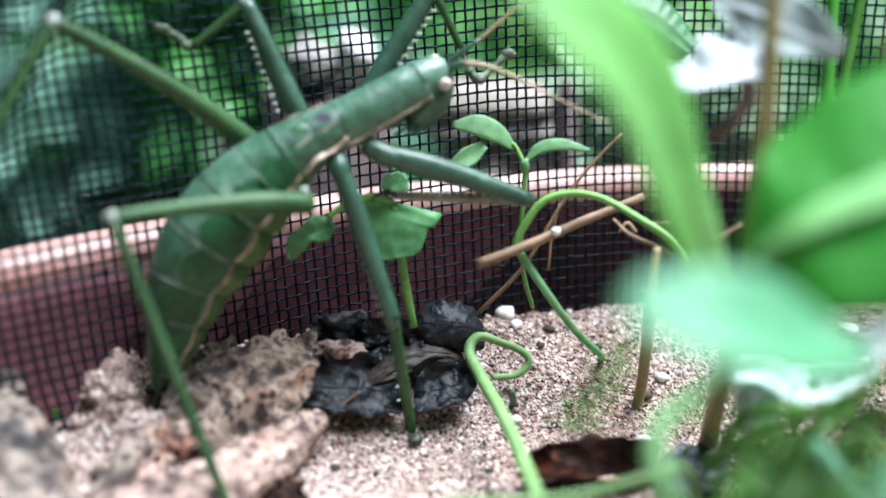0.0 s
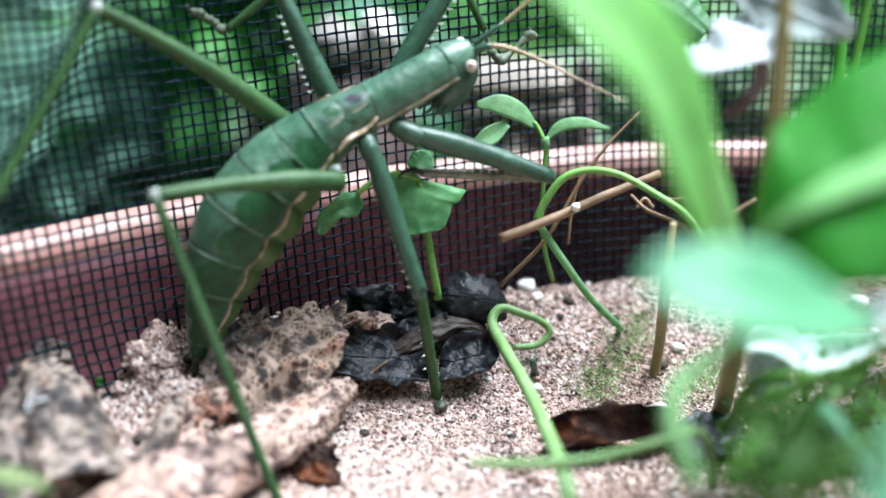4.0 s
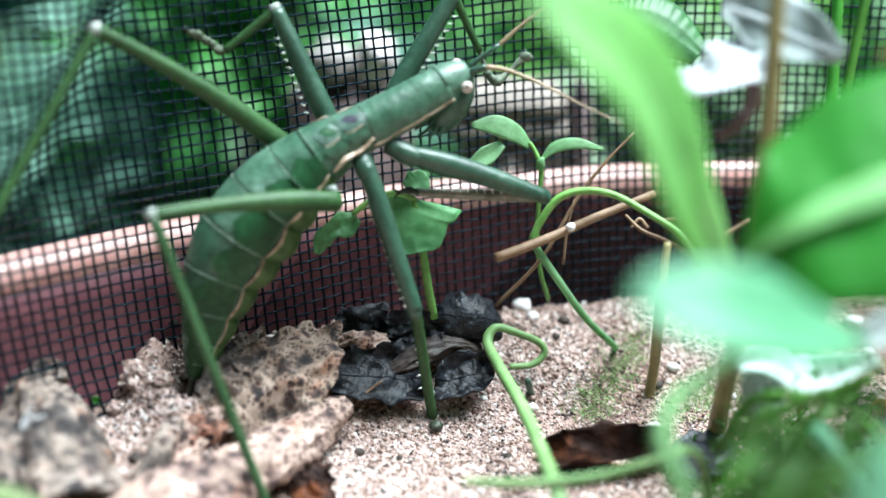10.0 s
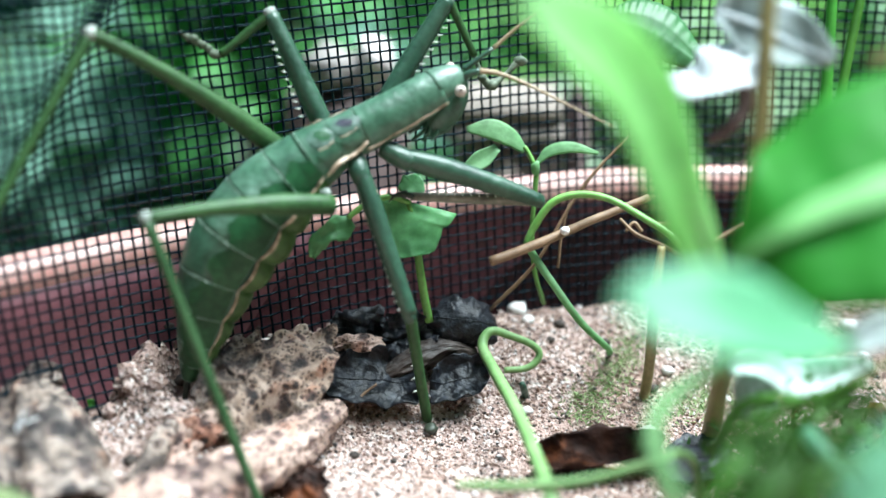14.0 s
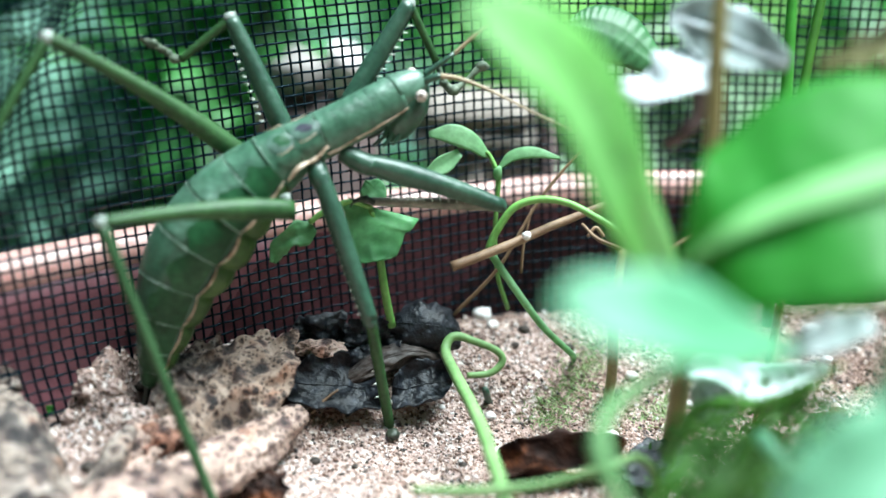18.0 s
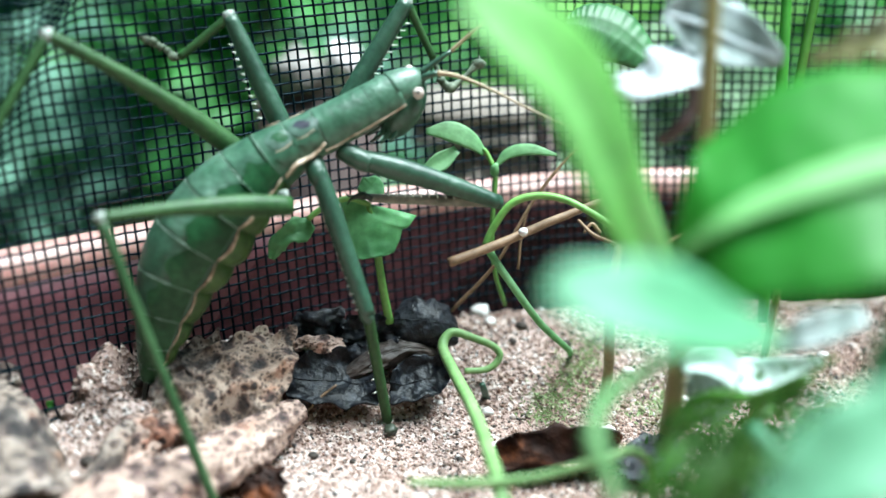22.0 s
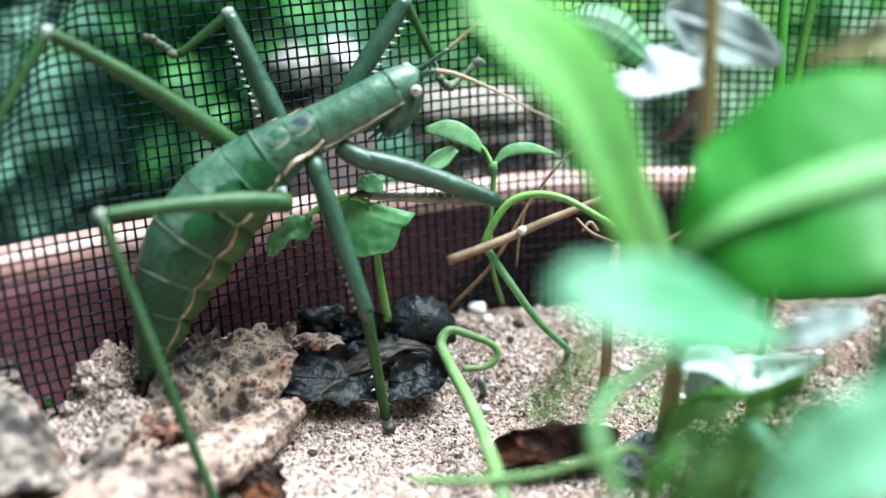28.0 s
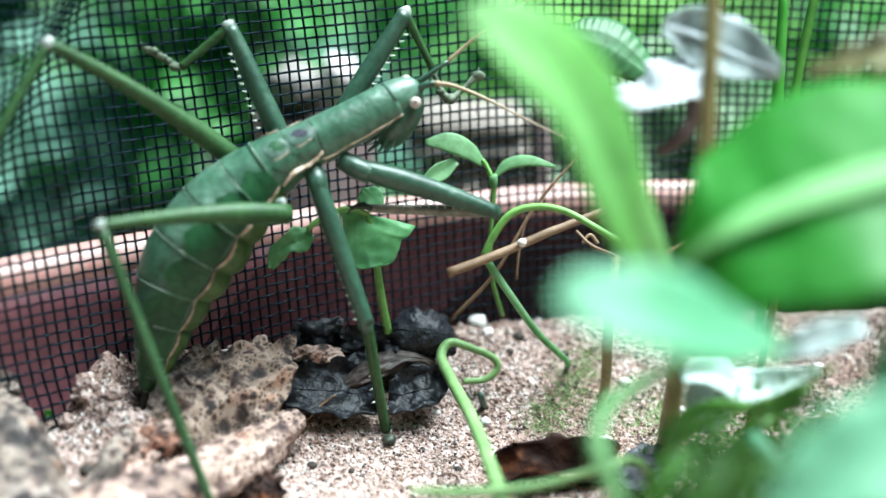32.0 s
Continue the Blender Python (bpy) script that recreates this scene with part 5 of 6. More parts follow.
for pts in ([(20.2, 109.8, 22.5), (21.6, 107.3, 21.7), (24.0, 105.0, 21.3), (26.8, 101.5, 20.6)], [(22.6, 110.0, 22.9), (24.0, 108.7, 22.4), (25.6, 107.8, 22.8)], [(26.8, 101.9, 21.6), (28.8, 102.4, 22.8), (31.7, 103.1, 24.5)], [(20.8, 109.3, 21.2), (21.7, 109.7, 22.1), (22.6, 109.3, 21.2)]):
    tube_part("root", pts, [0.16, 0.2, 0.2, 0.24][:len(pts)], M_STRAW, root, n=16, sides=6)

tendril = thing("tendril", (10.9, 73.5, -0.4), "light green tendril coiled in a loop above the sand", "tendril")
tube_part("stem", [(10.9, 73.5, -0.6), (10.6, 76.6, 7.6), (9.7, 85.6, 7.6), (8.3, 95.6, 7.0), (6.3, 103.3, 7.4), (5.2, 107.4, 8.2), (6.2, 108.8, 9.3), (8.7, 108.8, 8.6), (11.1, 108.7, 7.5), (11.7, 108.2, 6.4), (10.3, 107.5, 5.3), (7.7, 107.0, 5.3)], [0.7, 0.72, 0.7, 0.68, 0.64, 0.6, 0.52, 0.43, 0.42, 0.41, 0.4, 0.34], M_TENDRIL, tendril, n=64, sides=10)
runner = thing("runner", (26.4, 88.0, -0.3), "light green runner arching low over the sand", "plant stem")
tube_part("stem", [(2.2, 79.9, 8.5), (6.0, 79.3, 8.7), (10.2, 78.8, 9.2), (14.5, 78.9, 9.9), (19.7, 79.6, 11.2), (22.4, 82.0, 10.4), (25.0, 86.0, 6.0), (26.4, 88.0, -0.4)], [0.28, 0.42, 0.47, 0.44, 0.4, 0.38, 0.4, 0.42], M_TENDRIL, runner, n=40, sides=10)
short = thing("stalk", (23.8, 107.8, 1.1), "short upright brownish-green stalk in the sand", "stalk")
tube_part("stalk", [(23.9, 108.1, 0.7), (24.0, 106.8, 5.8), (22.9, 101.4, 14.1), (23.3, 102.9, 18.6), (23.8, 104.1, 21.6)], [0.62, 0.6, 0.6, 0.5, 0.4], M_WOODY, short, n=24, sides=10)
sprout = thing("sprout", (10.2, 106.7, 2.3), "tiny green sprout in the sand", "sprout")
tube_part("sprout", [(10.2, 106.9, 1.9), (9.8, 105.2, 4.0), (9.6, 105.0, 4.8)], [0.4, 0.42, 0.3], M_LEG, sprout, n=8)
for q1, q2 in ((((-37.1, 98.2, 5.0)), ((-35.9, 98.5, 5.1))), (((-26.7, 101.4, 7.1)), ((-25.8, 102.0, 7.3)))):
    sp = thing("sprout", q1, "tiny fresh green leaflets sprouting from the sand", "sprout")
    m_ = (np.array(q1) + np.array(q2)) / 2 + np.array((0, 0, 0.9))
    leaf_part("leaf", [q1, m_, q2], [0.2, 0.45, 0.15], (0, -0.5, 0.8), M_FRESH, sp, n=8, across=4, thick=0.12)

# ---- broad-leaved plant near the lens ----
tall = thing("broad_leaf_plant", (30.1, 101.3, -0.5), "broad-leaved green weed on a brownish stalk", "plant")
tube_part("stalk", [(30.0, 101.4, -0.8), (28.4, 93.4, 10.5), (27.1, 86.6, 21.2), (27.3, 86.0, 30.2), (27.4, 86.0, 38.2), (27.3, 86.5, 44.7), (27.5, 88.6, 52.5)], [0.95, 0.9, 0.82, 0.75, 0.72, 0.7, 0.66], M_WOODY, tall, "brownish green stalk", n=40, sides=12)
leaf_part("leaf", [(25.6, 85.8, 24.4), (20.5, 76.9, 33.6), (17.2, 72.9, 40.7), (14.1, 71.4, 46.5), (10.3, 70.5, 50.2), (6.4, 70.1, 52.2)], [1.3, 3.3, 4.1, 4.1, 3.3, 0.5], (0.55, -0.75, 0.4), M_ARCH, tall, "arching pale green leaf", n=40, across=12, cup=0.06, rib=0.35, thick=0.35, wave=0.15, waves=2)
leaf_part("leaf", [(22.2, 71.0, 33.2), (24.1, 68.9, 36.8), (27.3, 68.6, 38.8), (31.0, 68.2, 40.8), (35.7, 67.8, 42.6), (41.0, 67.2, 44.1)], [1.76, 6.82, 9.68, 10.78, 10.78, 7.7], (-0.05, -0.5, 0.86), M_LEAFY, tall, "broad glossy green leaf with a pale midrib", n=36, across=16, cup=-0.06, rib=0.1, thick=0.4, wave=0.3, waves=2)
leaf_part("leaf", [(11.0, 53.4, 38.5), (12.9, 53.5, 38.5), (15.9, 54.2, 37.5), (20.5, 56.0, 35.8), (26.0, 58.7, 33.2)], [0.4, 1.85, 2.8, 2.75, 1.04], (0.05, -0.55, 0.83), M_BRIGHT, tall, "pale minty leaf lit from above", n=34, across=12, cup=0.1, rib=0.3, thick=0.35, wave=0.3, waves=2)
leaf_part("midrib", [(22.2, 70.4, 33.8), (24.0, 67.9, 37.1), (27.0, 67.4, 39.1), (30.8, 66.9, 40.9), (35.6, 66.5, 42.6), (40.7, 65.8, 44.1)], [0.33, 0.99, 1.54, 1.87, 1.98, 1.65], (-0.05, -0.5, 0.86), M_RIB, tall, "broad pale midrib", n=26, across=8, cup=-0.06, rib=0.12, thick=0.2)
tube_part("leaf_stalk", [(27.9, 90.5, 22.8), (25.6, 84.0, 26.5), (22.2, 71.0, 33.2)], [0.55, 0.55, 0.6], M_STEM, tall, n=8)
tube_part("leaf_stalk", [(27.5, 90.3, 17.1), (28.6, 78.0, 22.9), (25.9, 58.7, 33.2)], [0.5, 0.5, 0.5], M_STEM, tall, n=14)

# bleached leaves and others hanging on the same weed
withered = thing("withered_leaf", (29.2, 107.5, 38.0), "bleached white withered leaf with a brown shrivelled stalk", "leaf")
leaf_part("blade", [(28.2, 94.7, 43.7), (26.3, 94.2, 42.5), (24.0, 93.7, 41.3), (20.6, 93.7, 41.3)], [2.2, 2.9, 2.2, 0.5], (0.0, -0.45, 0.9), M_WHITE, withered, n=20, across=10, wave=0.5, cup=0.25, ragged=0.35, waves=1.7, seed=2)
tube_part("stalk", [(28.0, 95.0, 41.9), (28.0, 93.9, 39.1), (26.7, 93.2, 37.4), (25.2, 93.7, 36.0)], [0.6, 0.75, 0.65, 0.4], M_POST, withered, "brown shrivelled stalk", n=18, rough=0.4)
pale = thing("withered_leaf", (34.5, 106.4, 43.3), "pale grey-green thin leaf, half withered", "leaf")
leaf_part("blade", [(25.4, 97.2, 47.0), (28.2, 96.9, 46.3), (31.4, 95.2, 44.9), (35.6, 93.5, 43.5)], [1.0, 2.7, 2.9, 0.6], (0.1, -0.9, 0.4), M_GREY, pale, n=22, across=10, wave=0.4, ragged=0.15, waves=1.6)
tube_part("midrib", [(25.4, 96.9, 47.1), (28.2, 96.5, 46.4), (31.4, 94.8, 45.0), (35.2, 93.3, 43.6)], [0.2, 0.22, 0.18, 0.08], M_WHITE, pale, "white midrib", n=20, sides=6)
weedstem = thing("plant_stem", (46.2, 113.1, 2.5), "upright green weed stems beside the net", "plant stem")
tube_part("stem", [(39.8, 103.6, 13.0), (40.8, 108.8, 27.9), (41.8, 112.9, 37.9), (42.5, 117.0, 48.0)], [0.6, 0.6, 0.6, 0.5], M_FRESH, weedstem, n=20)
tube_part("stem", [(42.1, 110.7, 27.3), (45.1, 116.2, 40.9), (46.7, 119.0, 47.7)], [0.5, 0.5, 0.5], M_WEED, weedstem, n=16)
dry = thing("withered_leaf", (38.5, 79.0, 48.0), "yellowish-brown drying leaf with a dark torn edge", "leaf")
leaf_part("blade", [(34.0, 82.4, 45.4), (36.2, 80.6, 46.9), (38.9, 78.8, 48.0), (43.0, 77.4, 49.0)], [0.3, 1.2, 1.9, 1.4], (0.0, -0.6, 0.8), M_OCHRE, dry, n=20, across=8, wave=0.3, ragged=0.3, seed=6)
tube_part("stalk", [(38.9, 78.8, 48.0), (40.2, 84.0, 45.0), (40.4, 99.0, 26.0), (40.0, 104.0, 1.0)], [0.3, 0.34, 0.4, 0.45], M_WOODY, dry, n=18)
ribbed = thing("ribbed_leaf", (23.8, 118.5, 41.1), "crinkled ribbed green leaf folded against the net", "leaf")
bm = bmesh.new()
blade(bm, [(19.0, 119.1, 42.7), (21.2, 118.6, 42.8), (24.5, 117.7, 41.8), (28.4, 116.5, 38.9)], [0.7, 2.9, 3.4, 1.5], (0.15, -0.75, 0.65), n=90, across=12, cup=-0.3, rib=0.2, thick=0.2, wave=0.055, waves=13)
part("blade", bm, M_FOLD, ribbed)

# lower weeds: bleached leaf, mossy tufts, arching stems
lowleaf = thing("withered_leaf", (35.4, 91.2, 11.7), "white bleached leaf hanging over moss", "leaf")
leaf_part("blade", [(27.6, 88.0, 15.6), (30.7, 87.9, 16.1), (34.8, 88.5, 14.1), (40.6, 87.9, 16.4)], [0.8, 1.4, 1.9, 0.3], (0, -0.6, 0.8), M_FADED, lowleaf, n=20, across=8, wave=0.4, ragged=0.3, waves=1.5)
leaf_part("blade", [(28.2, 87.0, 15.6), (30.3, 88.9, 12.4), (33.2, 92.6, 7.4)], [0.6, 2.2, 1.0], (-0.2, -0.85, 0.5), M_GREY, lowleaf, n=16, wave=0.3)
FUZZY = [(17.6, 62.0, 18.8), (16.4, 63.5, 21.3), (16.1, 65.0, 22.6), (16.8, 67.0, 23.7), (18.5, 69.0, 24.0), (21.1, 71.5, 24.2), (23.0, 73.0, 24.1)]
weed = thing("weed", (24.2, 89.3, 0.0), "feathery green weed arching from the sand", "weed")
tube_part("stem", FUZZY, [0.75, 0.7, 0.65, 0.65, 0.62, 0.5, 0.3], M_FUZZ, weed, "fuzzy arching stem", n=30)
for k_ in range(90):
    q_ = curve_points(FUZZY, 90)[k_]
    d_ = Vector((random.gauss(0, 1), random.gauss(0, 1), random.gauss(0, 1))).normalized() * random.uniform(1.1, 2.0)
    tube_part("hair", [q_, Vector(q_) + d_], [0.06, 0.02], M_FUZZ, weed, n=2, sides=4)
for pts in ([(25.7, 85.6, 8.2), (26.8, 82.1, 12.8), (29.9, 80.2, 16.0), (34.0, 79.1, 18.6), (38.0, 78.3, 21.7)], [(26.1, 85.5, 8.0), (27.3, 82.9, 14.7), (30.9, 80.5, 16.9), (35.0, 78.3, 16.4), (37.5, 76.3, 14.2)], [(30.2, 82.8, 6.4), (31.0, 80.5, 11.5), (33.3, 80.3, 16.2), (36.4, 79.4, 19.2)], [(37.2, 84.2, 15.1), (33.6, 80.8, 14.8), (30.9, 78.8, 12.6), (29.9, 77.3, 8.9)]):
    tube_part("stem", pts, [0.4, 0.42, 0.38, 0.32, 0.2][:len(pts)], M_WEED, weed, n=22)
tube_part("stem", [(31.0, 76.0, 16.3), (31.9, 73.6, 15.7), (33.5, 71.6, 13.5)], [0.7, 0.65, 0.5], M_BRIGHT, weed, n=14)
leaf_part("leaf", [(23.5, 48.4, 26.0), (25.8, 49.3, 28.6), (29.2, 49.8, 30.5), (34.3, 50.2, 32.0)], [0.72, 2.4, 3.36, 2.64], (-0.1, -0.5, 0.85), M_BRIGHT, weed, "pale green leaf", n=18, wave=0.2)
leaf_part("leaf", [(33.0, 59.6, 27.6), (34.4, 60.4, 30.1), (36.1, 61.1, 32.3), (38.6, 62.1, 34.6)], [0.62, 1.5, 2.0, 1.5], (-0.5, -0.6, 0.6), M_BRIGHT, weed, "pale green leaf", n=18, wave=0.2)
leaf_part("leaf", [(31.8, 74.9, 24.3), (34.9, 75.4, 25.5), (38.9, 75.9, 26.6)], [0.6, 1.4, 0.8], (0, -0.6, 0.8), M_GREY, weed, n=14, wave=0.2)
for pts in ([(20.3, 65.3, 21.9), (21.8, 63.2, 24.7), (24.6, 61.8, 26.5)], [(18.7, 60.2, 20.0), (21.0, 61.3, 22.7), (23.9, 63.8, 23.5)], [(22.5, 56.8, 22.1), (24.3, 56.8, 24.7), (27.5, 57.3, 26.1)], [(20.6, 58.4, 20.9), (22.8, 59.1, 22.6), (25.0, 61.8, 23.9)], [(29.1, 67.9, 22.9), (30.8, 67.3, 24.2), (33.2, 66.5, 24.9)]):
    leaf_part("leaf", pts, [0.25, 0.75, 0.15], (-0.1, -0.6, 0.8), M_WEED, weed, "narrow green leaf", n=14, wave=0.15)


def moss(name, places, count, spread, size, material, label, seed):
    """Tufts of tiny narrow leaflets on fine stems, past counting."""
    rnd = random.Random(seed)
    verts, faces = [], []
    for cx, cy, cz in places:
        for _ in range(count):
            p = Vector((cx + rnd.gauss(0, spread[0]), cy + rnd.gauss(0, spread[1]), max(sand_height(cx, cy), cz + rnd.gauss(0, spread[2]))))
            d = Vector((rnd.gauss(0, 1), rnd.gauss(0, 1), rnd.gauss(0.5, 0.7))).normalized()
            w = d.orthogonal().normalized()
            w = Matrix.Rotation(rnd.uniform(0, 6.3), 3, d) @ w
            ln, h = rnd.uniform(0.6, 1.4) * size, rnd.uniform(0.08, 0.16) * size
            k = len(verts)
            nrm = d.cross(w) * h * 0.3
            for q in (p, p + d * ln * 0.5 + w * h, p + d * ln, p + d * ln * 0.5 - w * h, p + d * ln * 0.5 + nrm):
                verts.append((q.x * MM, q.y * MM, q.z * MM))
            faces += [(k, k + 1, k + 4), (k + 1, k + 2, k + 4), (k + 2, k + 3, k + 4), (k + 3, k, k + 4)]
    me = bpy.data.meshes.new(name)
    me.from_pydata(verts, [], faces)
    me.materials.append(material)
    return tagged(new(name, me), label, "moss", kind="stuff")


moss("moss", [(33.5, 97.4, 0.0), (39.7, 99.9, 0.0), (42.1, 91.2, 0.0), (31.0, 90.2, 0.0), (29.5, 82.0, 7.0), (33.4, 83.5, 9.0), (37.3, 84.4, 9.0), (39.8, 82.3, 8.0), (30.6, 78.5, 7.0)], 520, (2.4, 2.4, 3.2), 1.3, M_MOSS, "feathery green moss and fine weeds on the sand", 3)
moss("moss", [(19.9, 110.3, 2.8), (17.0, 105.1, 0.6), (21.1, 112.1, 3.8), (22.7, 114.3, 4.9), (17.9, 107.7, 1.7), (30.6, 108.9, 1.0), (28.8, 106.3, 0.3), (34.3, 110.9, 1.8)], 260, (1.7, 1.7, 0.6), 0.8, M_FLUFF, "sparse fuzzy green growth on the sand", 4)

# ---- outside the net: garden seen out of focus ----
def scatter_bush(name, centre, radii, count, size, material, label, seed, stem=True):
    """A shrub: bent twigs, and many separate pointed leaves set along and round them."""
    rnd = random.Random(seed)
    base = (centre[0], centre[1], -150)
    ob = thing(name, base, label, "shrub")
    for _ in range(9):
        bm = bmesh.new()
        tip = Vector(centre) + Vector((rnd.gauss(0, 0.45) * radii[0], rnd.gauss(0, 0.45) * radii[1], rnd.uniform(0.1, 0.9) * radii[2]))
        foot_ = Vector(base) + Vector((rnd.gauss(0, 8), rnd.gauss(0, 8), 0))
        tube(bm, [foot_, foot_.lerp(tip, 0.5) + Vector((rnd.gauss(0, 12), rnd.gauss(0, 12), 10)), tip], [3.0, 2.0, 0.8], n=10, sides=6)
        part("twig", bm, M_POST, ob)
    verts, faces = [], []
    o = Vector(base)
    for _ in range(count):
        d = Vector((rnd.gauss(0, 1), rnd.gauss(0, 1), rnd.gauss(0, 1))).normalized() * rnd.random() ** 0.45
        p = Vector(centre) + Vector((d.x * radii[0], d.y * radii[1], d.z * radii[2])) * (1 + 0.3 * noise.noise(d * 2.2 + Vector((seed, 0, 0))))
        ax = Vector((rnd.gauss(0, 1), rnd.gauss(0, 1), rnd.gauss(-0.2, 0.6))).normalized()
        w = ax.cross(Vector((rnd.gauss(0, 0.4), rnd.gauss(-0.3, 0.4), 1))).normalized()
        u = w.cross(ax)
        ln, h = size * rnd.uniform(0.6, 1.3), size * rnd.uniform(0.2, 0.36)
        k = len(verts)
        for q in (p, p + ax * ln * 0.3 + w * h + u * h * 0.3, p + ax * ln * 0.7 + w * h * 0.8 + u * h * 0.2, p + ax * ln - u * ln * 0.15,
                  p + ax * ln * 0.7 - w * h * 0.8 + u * h * 0.2, p + ax * ln * 0.3 - w * h + u * h * 0.3, p + ax * ln * 0.35, p + ax * ln * 0.7 - u * ln * 0.03):
            q = (q - o) * MM
            verts.append(tuple(q))
        faces += [tuple(k + i for i in f) for f in ((0, 1, 6), (1, 2, 7, 6), (2, 3, 7), (3, 4, 7), (4, 5, 6, 7), (5, 0, 6))]
    me = bpy.data.meshes.new("leaves")
    me.from_pydata(verts, [], faces)
    me.materials.append(material)
    lv = new("leaves", me)
    lv.parent = ob
    tagged(lv, kind="stuff")
    return ob


scatter_bush("shrub", (-75, 330, -45), (80, 50, 75), 950, 20, M_HAZE, "leafy shrub behind the pot, haze in its pale green", 1)
scatter_bush("shrub", (62, 330, -30), (50, 40, 65), 260, 26, M_BUSHLIT, "bright young green shrub behind the pot", 2)
scatter_bush("shrub", (-10, 470, -60), (150, 60, 90), 420, 40, M_BUSH, "mid-green shrub behind the pot", 3)
scatter_bush("shrub", (175, 330, -40), (75, 60, 85), 380, 30, M_BUSH, "green leafy shrub beside the pot", 4)
scatter_bush("shrub", (-210, 240, -60), (80, 90, 90), 900, 22, M_HAZE, "leafy shrub beside the pot, haze in its pale green", 5)
scatter_bush("shrub", (90, 620, -60), (220, 80, 110), 420, 46, M_BUSHLIT, "bright green shrub further off in the garden", 9)
scatter_bush("shrub", (-28, 238, -62), (34, 24, 68), 240, 18, M_BUSH, "small green shrub close behind the pot", 11)
scatter_bush("shrub", (-100, 262, -45), (52, 26, 58), 620, 15, M_HAZE, "low shrub against the pot, haze in its pale green", 12)
scatter_bush("shrub", (-52, 262, 12), (30, 22, 42), 260, 16, M_BUSH, "fresh green shrub behind the net", 14)
scatter_bush("shrub", (56, 240, -12), (34, 20, 34), 300, 15, M_SILVER, "pale silvery green shrub behind the net", 15)
# added to block low sky light; those beside and behind the camera are unseen
scatter_bush("screening_hedge", (0, 1300, 260), (1300, 150, 800), 2600, 110, M_BUSHDARK, "dark green leafy screen added to cut low sky light", 6)
scatter_bush("screening_hedge", (0, -430, 300), (1000, 130, 760), 5200, 85, M_BUSHDARK, "tall dark leafy screen added unseen behind the camera to block light", 10)
scatter_bush("screening_hedge", (-1000, 300, 300), (160, 900, 850), 2400, 110, M_BUSHDARK, "dark green leafy screen added to cut low sky light", 7)
scatter_bush("screening_hedge", (1000, 300, 200), (160, 900, 600), 1900, 110, M_BUSHDARK, "dark green leafy screen added to cut low sky light", 8)


def slab_shape(lo, hi, rough=1.2, round_=2.5):
    bm = bmesh.new()
    bmesh.ops.create_cube(bm, size=1)
    for v in bm.verts:
        v.co = Vector([(l + h) / 2 + c * (h - l) for l, h, c in zip(lo, hi, v.co)])
    bmesh.ops.bevel(bm, geom=bm.edges[:], offset=round_, segments=2, affect="EDGES")
    bmesh.ops.subdivide_edges(bm, edges=[e for e in bm.edges if e.calc_length() > 15], cuts=4, use_grid_fill=True)
    for v in bm.verts:
        v.co += Vector((noise.noise(v.co * 0.05), noise.noise(v.co * 0.05 + Vector((9, 0, 0))), noise.noise(v.co * 0.05 + Vector((0, 9, 0))))) * rough
    return bm


def slab(name, lo, hi, material, label, category, rough=1.2, round_=2.5):
    return single(name, slab_shape(lo, hi, rough, round_), material, ((lo[0] + hi[0]) / 2, (lo[1] + hi[1]) / 2, lo[2]), label, category)


slab("garden_board", (2, 158, -150), (18.6, 168, 17), M_BOARD, "weathered grey edging board behind the pot", "board")
strip = thing("timber_strip", (9.5, 163, 17.3), "pale weathered timber strip lying on a board", "timber")
part("lower_lath", slab_shape((0, 156, 17.6), (19.0, 171, 19.9), 0.5, 0.8), M_BOARD, strip, "greyer lower lath")
part("upper_lath", slab_shape((0.5, 156.5, 20.2), (18.6, 170, 24.0), 0.5, 0.8), M_BOARDTOP, strip)
slab("edging_post", (19.6, 158, -150), (23.0, 168, 24.6), M_POST, "dark wooden post of the edging", "post", 0.6)
slab("edging_block", (-24, 162, -150), (-6, 174, 23.4), M_POST, "dark brown rough edging block behind the pot", "stone", 2.0, 2)
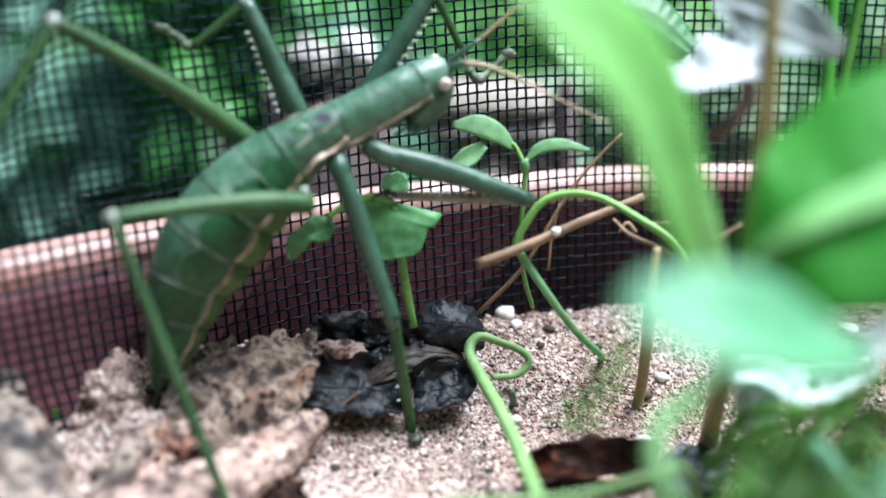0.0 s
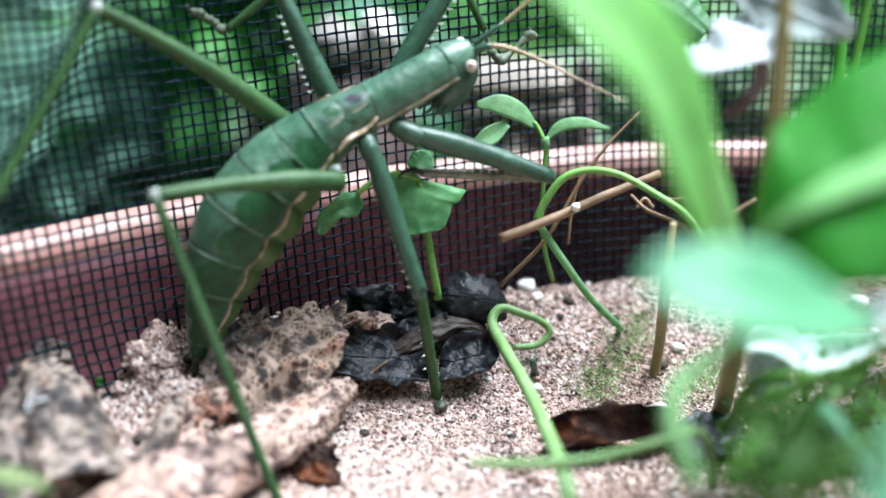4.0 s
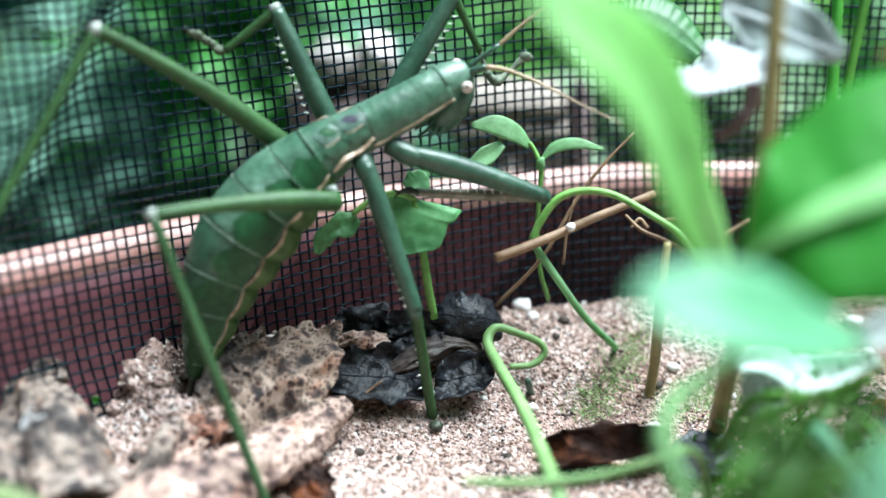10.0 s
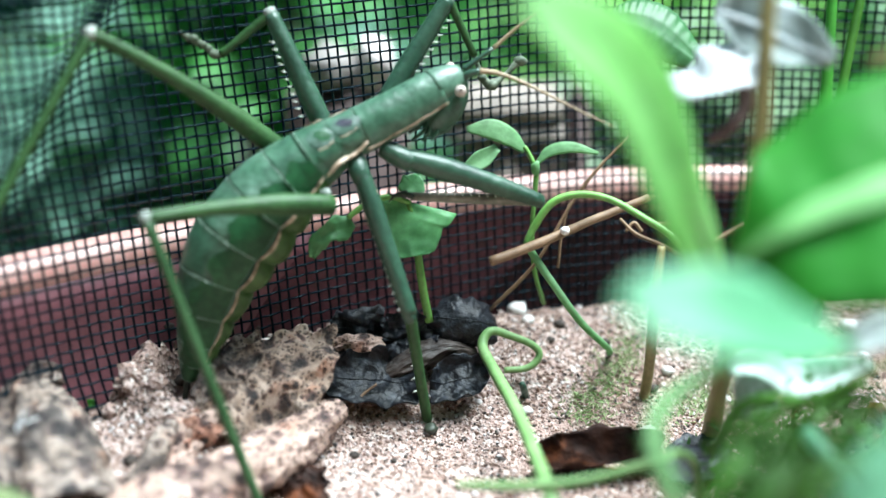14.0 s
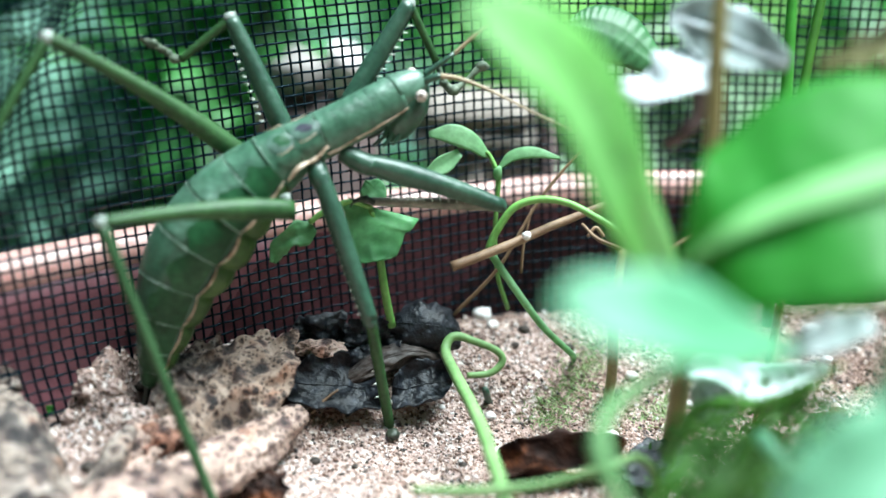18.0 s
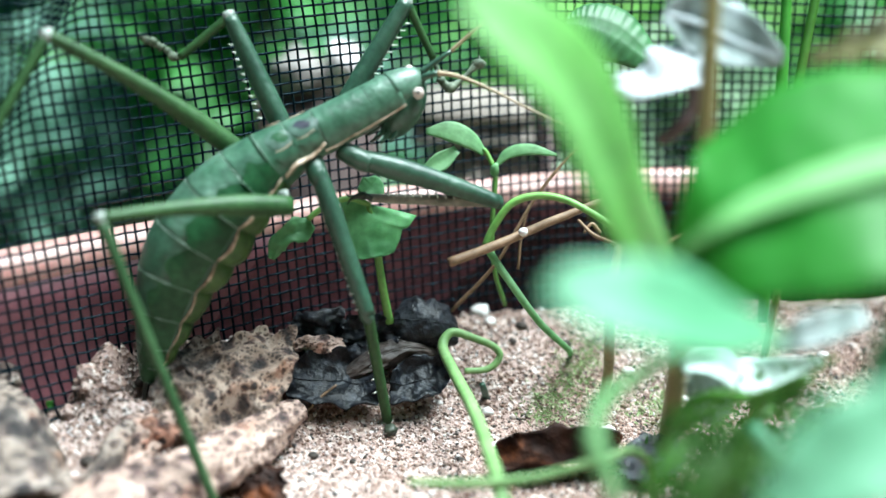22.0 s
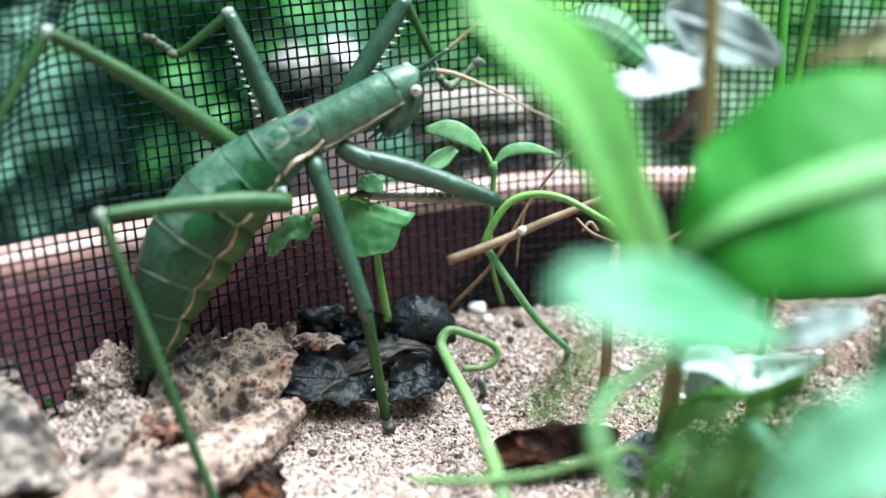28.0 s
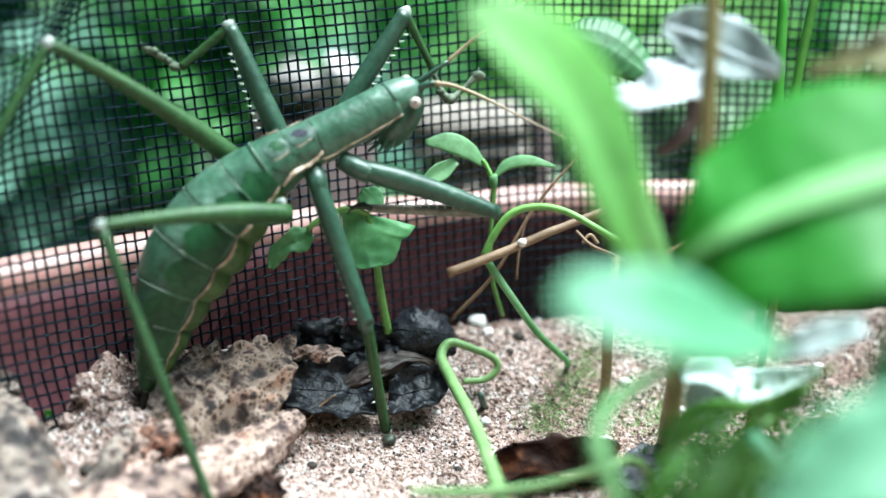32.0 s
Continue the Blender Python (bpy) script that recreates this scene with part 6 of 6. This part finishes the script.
for c_, r_, m_, l_ in (((-17.6, 166.5, 27.0), (4.4, 4.6, 3.6), M_STONE, "rounded grey stone lying on an edging block"), ((-10.6, 166.0, 27.4), (3.0, 3.6, 4.0), M_LITSTONE, "pinkish stone on an edging block, light in its pale colour")):
    bm = bmesh.new()
    ball(bm, c_, r_, 0.5, 3, seed=c_[0])
    single("stone", bm, m_, (c_[0], c_[1], c_[2] - r_[2]), l_, "stone", "stones on the edging block")


# ---- movement: the body sways with its breathing while the feet stay put ----
SWAY = [-0.02, 0.03, 0.04, -0.00, 0.12, 0.01, 0.10, 0.15, 0.13, 0.11, 0.09, 0.07, -0.01, -0.02, -0.06, 0.08, 0.05, 0.04, -0.13, 0.11, 0.17, 0.14, -0.17, -0.17, 0.09, 0.04, -0.21, -0.21, 0.09, 0.08, 0.05, 0.03, 0.01, -0.01, -0.12, 0.17, 0.13, -0.07, 0.27, -0.04, -0.15, 0.21, 0.10, -0.18, 0.13, 0.11, -0.20, -0.05, 0.11, -0.27, -0.27, -0.27, -0.16, -0.05, 0.05, 0.16, -0.06, -0.19, 0.09, 0.22, -0.09, -0.18, 0.11, 0.18, -0.20]


def sway_at(t):
    k = min(len(SWAY) - 2, int(t * 2))
    return SWAY[k] + (SWAY[k + 1] - SWAY[k]) * (t * 2 - k)


def sway_vector(a):
    return Vector((a, 0.0, -0.45 * a)) * MM


def motions():
    times = [k * 0.5 for k in range(65)]
    for ob, share in MOVING:
        walk(ob, [(t, Matrix.Translation(sway_vector(sway_at(t)) * share)) for t in times])
    o = origin_of(cricket)
    for thigh, shin, kn, h, k, a, share in LEGS:
        hip_, knee_, ank = ((Vector(v) - o) * MM for v in (h, k, a))
        rows_t, rows_s, rows_k = [], [], []
        for t in times:
            d = sway_vector(sway_at(t))
            h2, k2 = hip_ + d, knee_ + d * share
            q = (hip_ - knee_).rotation_difference(h2 - k2).to_matrix().to_4x4()
            rows_t.append((t, Matrix.Translation(k2) @ q @ Matrix.Translation(-knee_)))
            q = (knee_ - ank).rotation_difference(k2 - ank).to_matrix().to_4x4()
            rows_s.append((t, Matrix.Translation(ank) @ q @ Matrix.Translation(-ank)))
            rows_k.append((t, Matrix.Translation(d * share)))
        walk(thigh, rows_t)
        walk(shin, rows_s)
        walk(kn, rows_k)


motions()
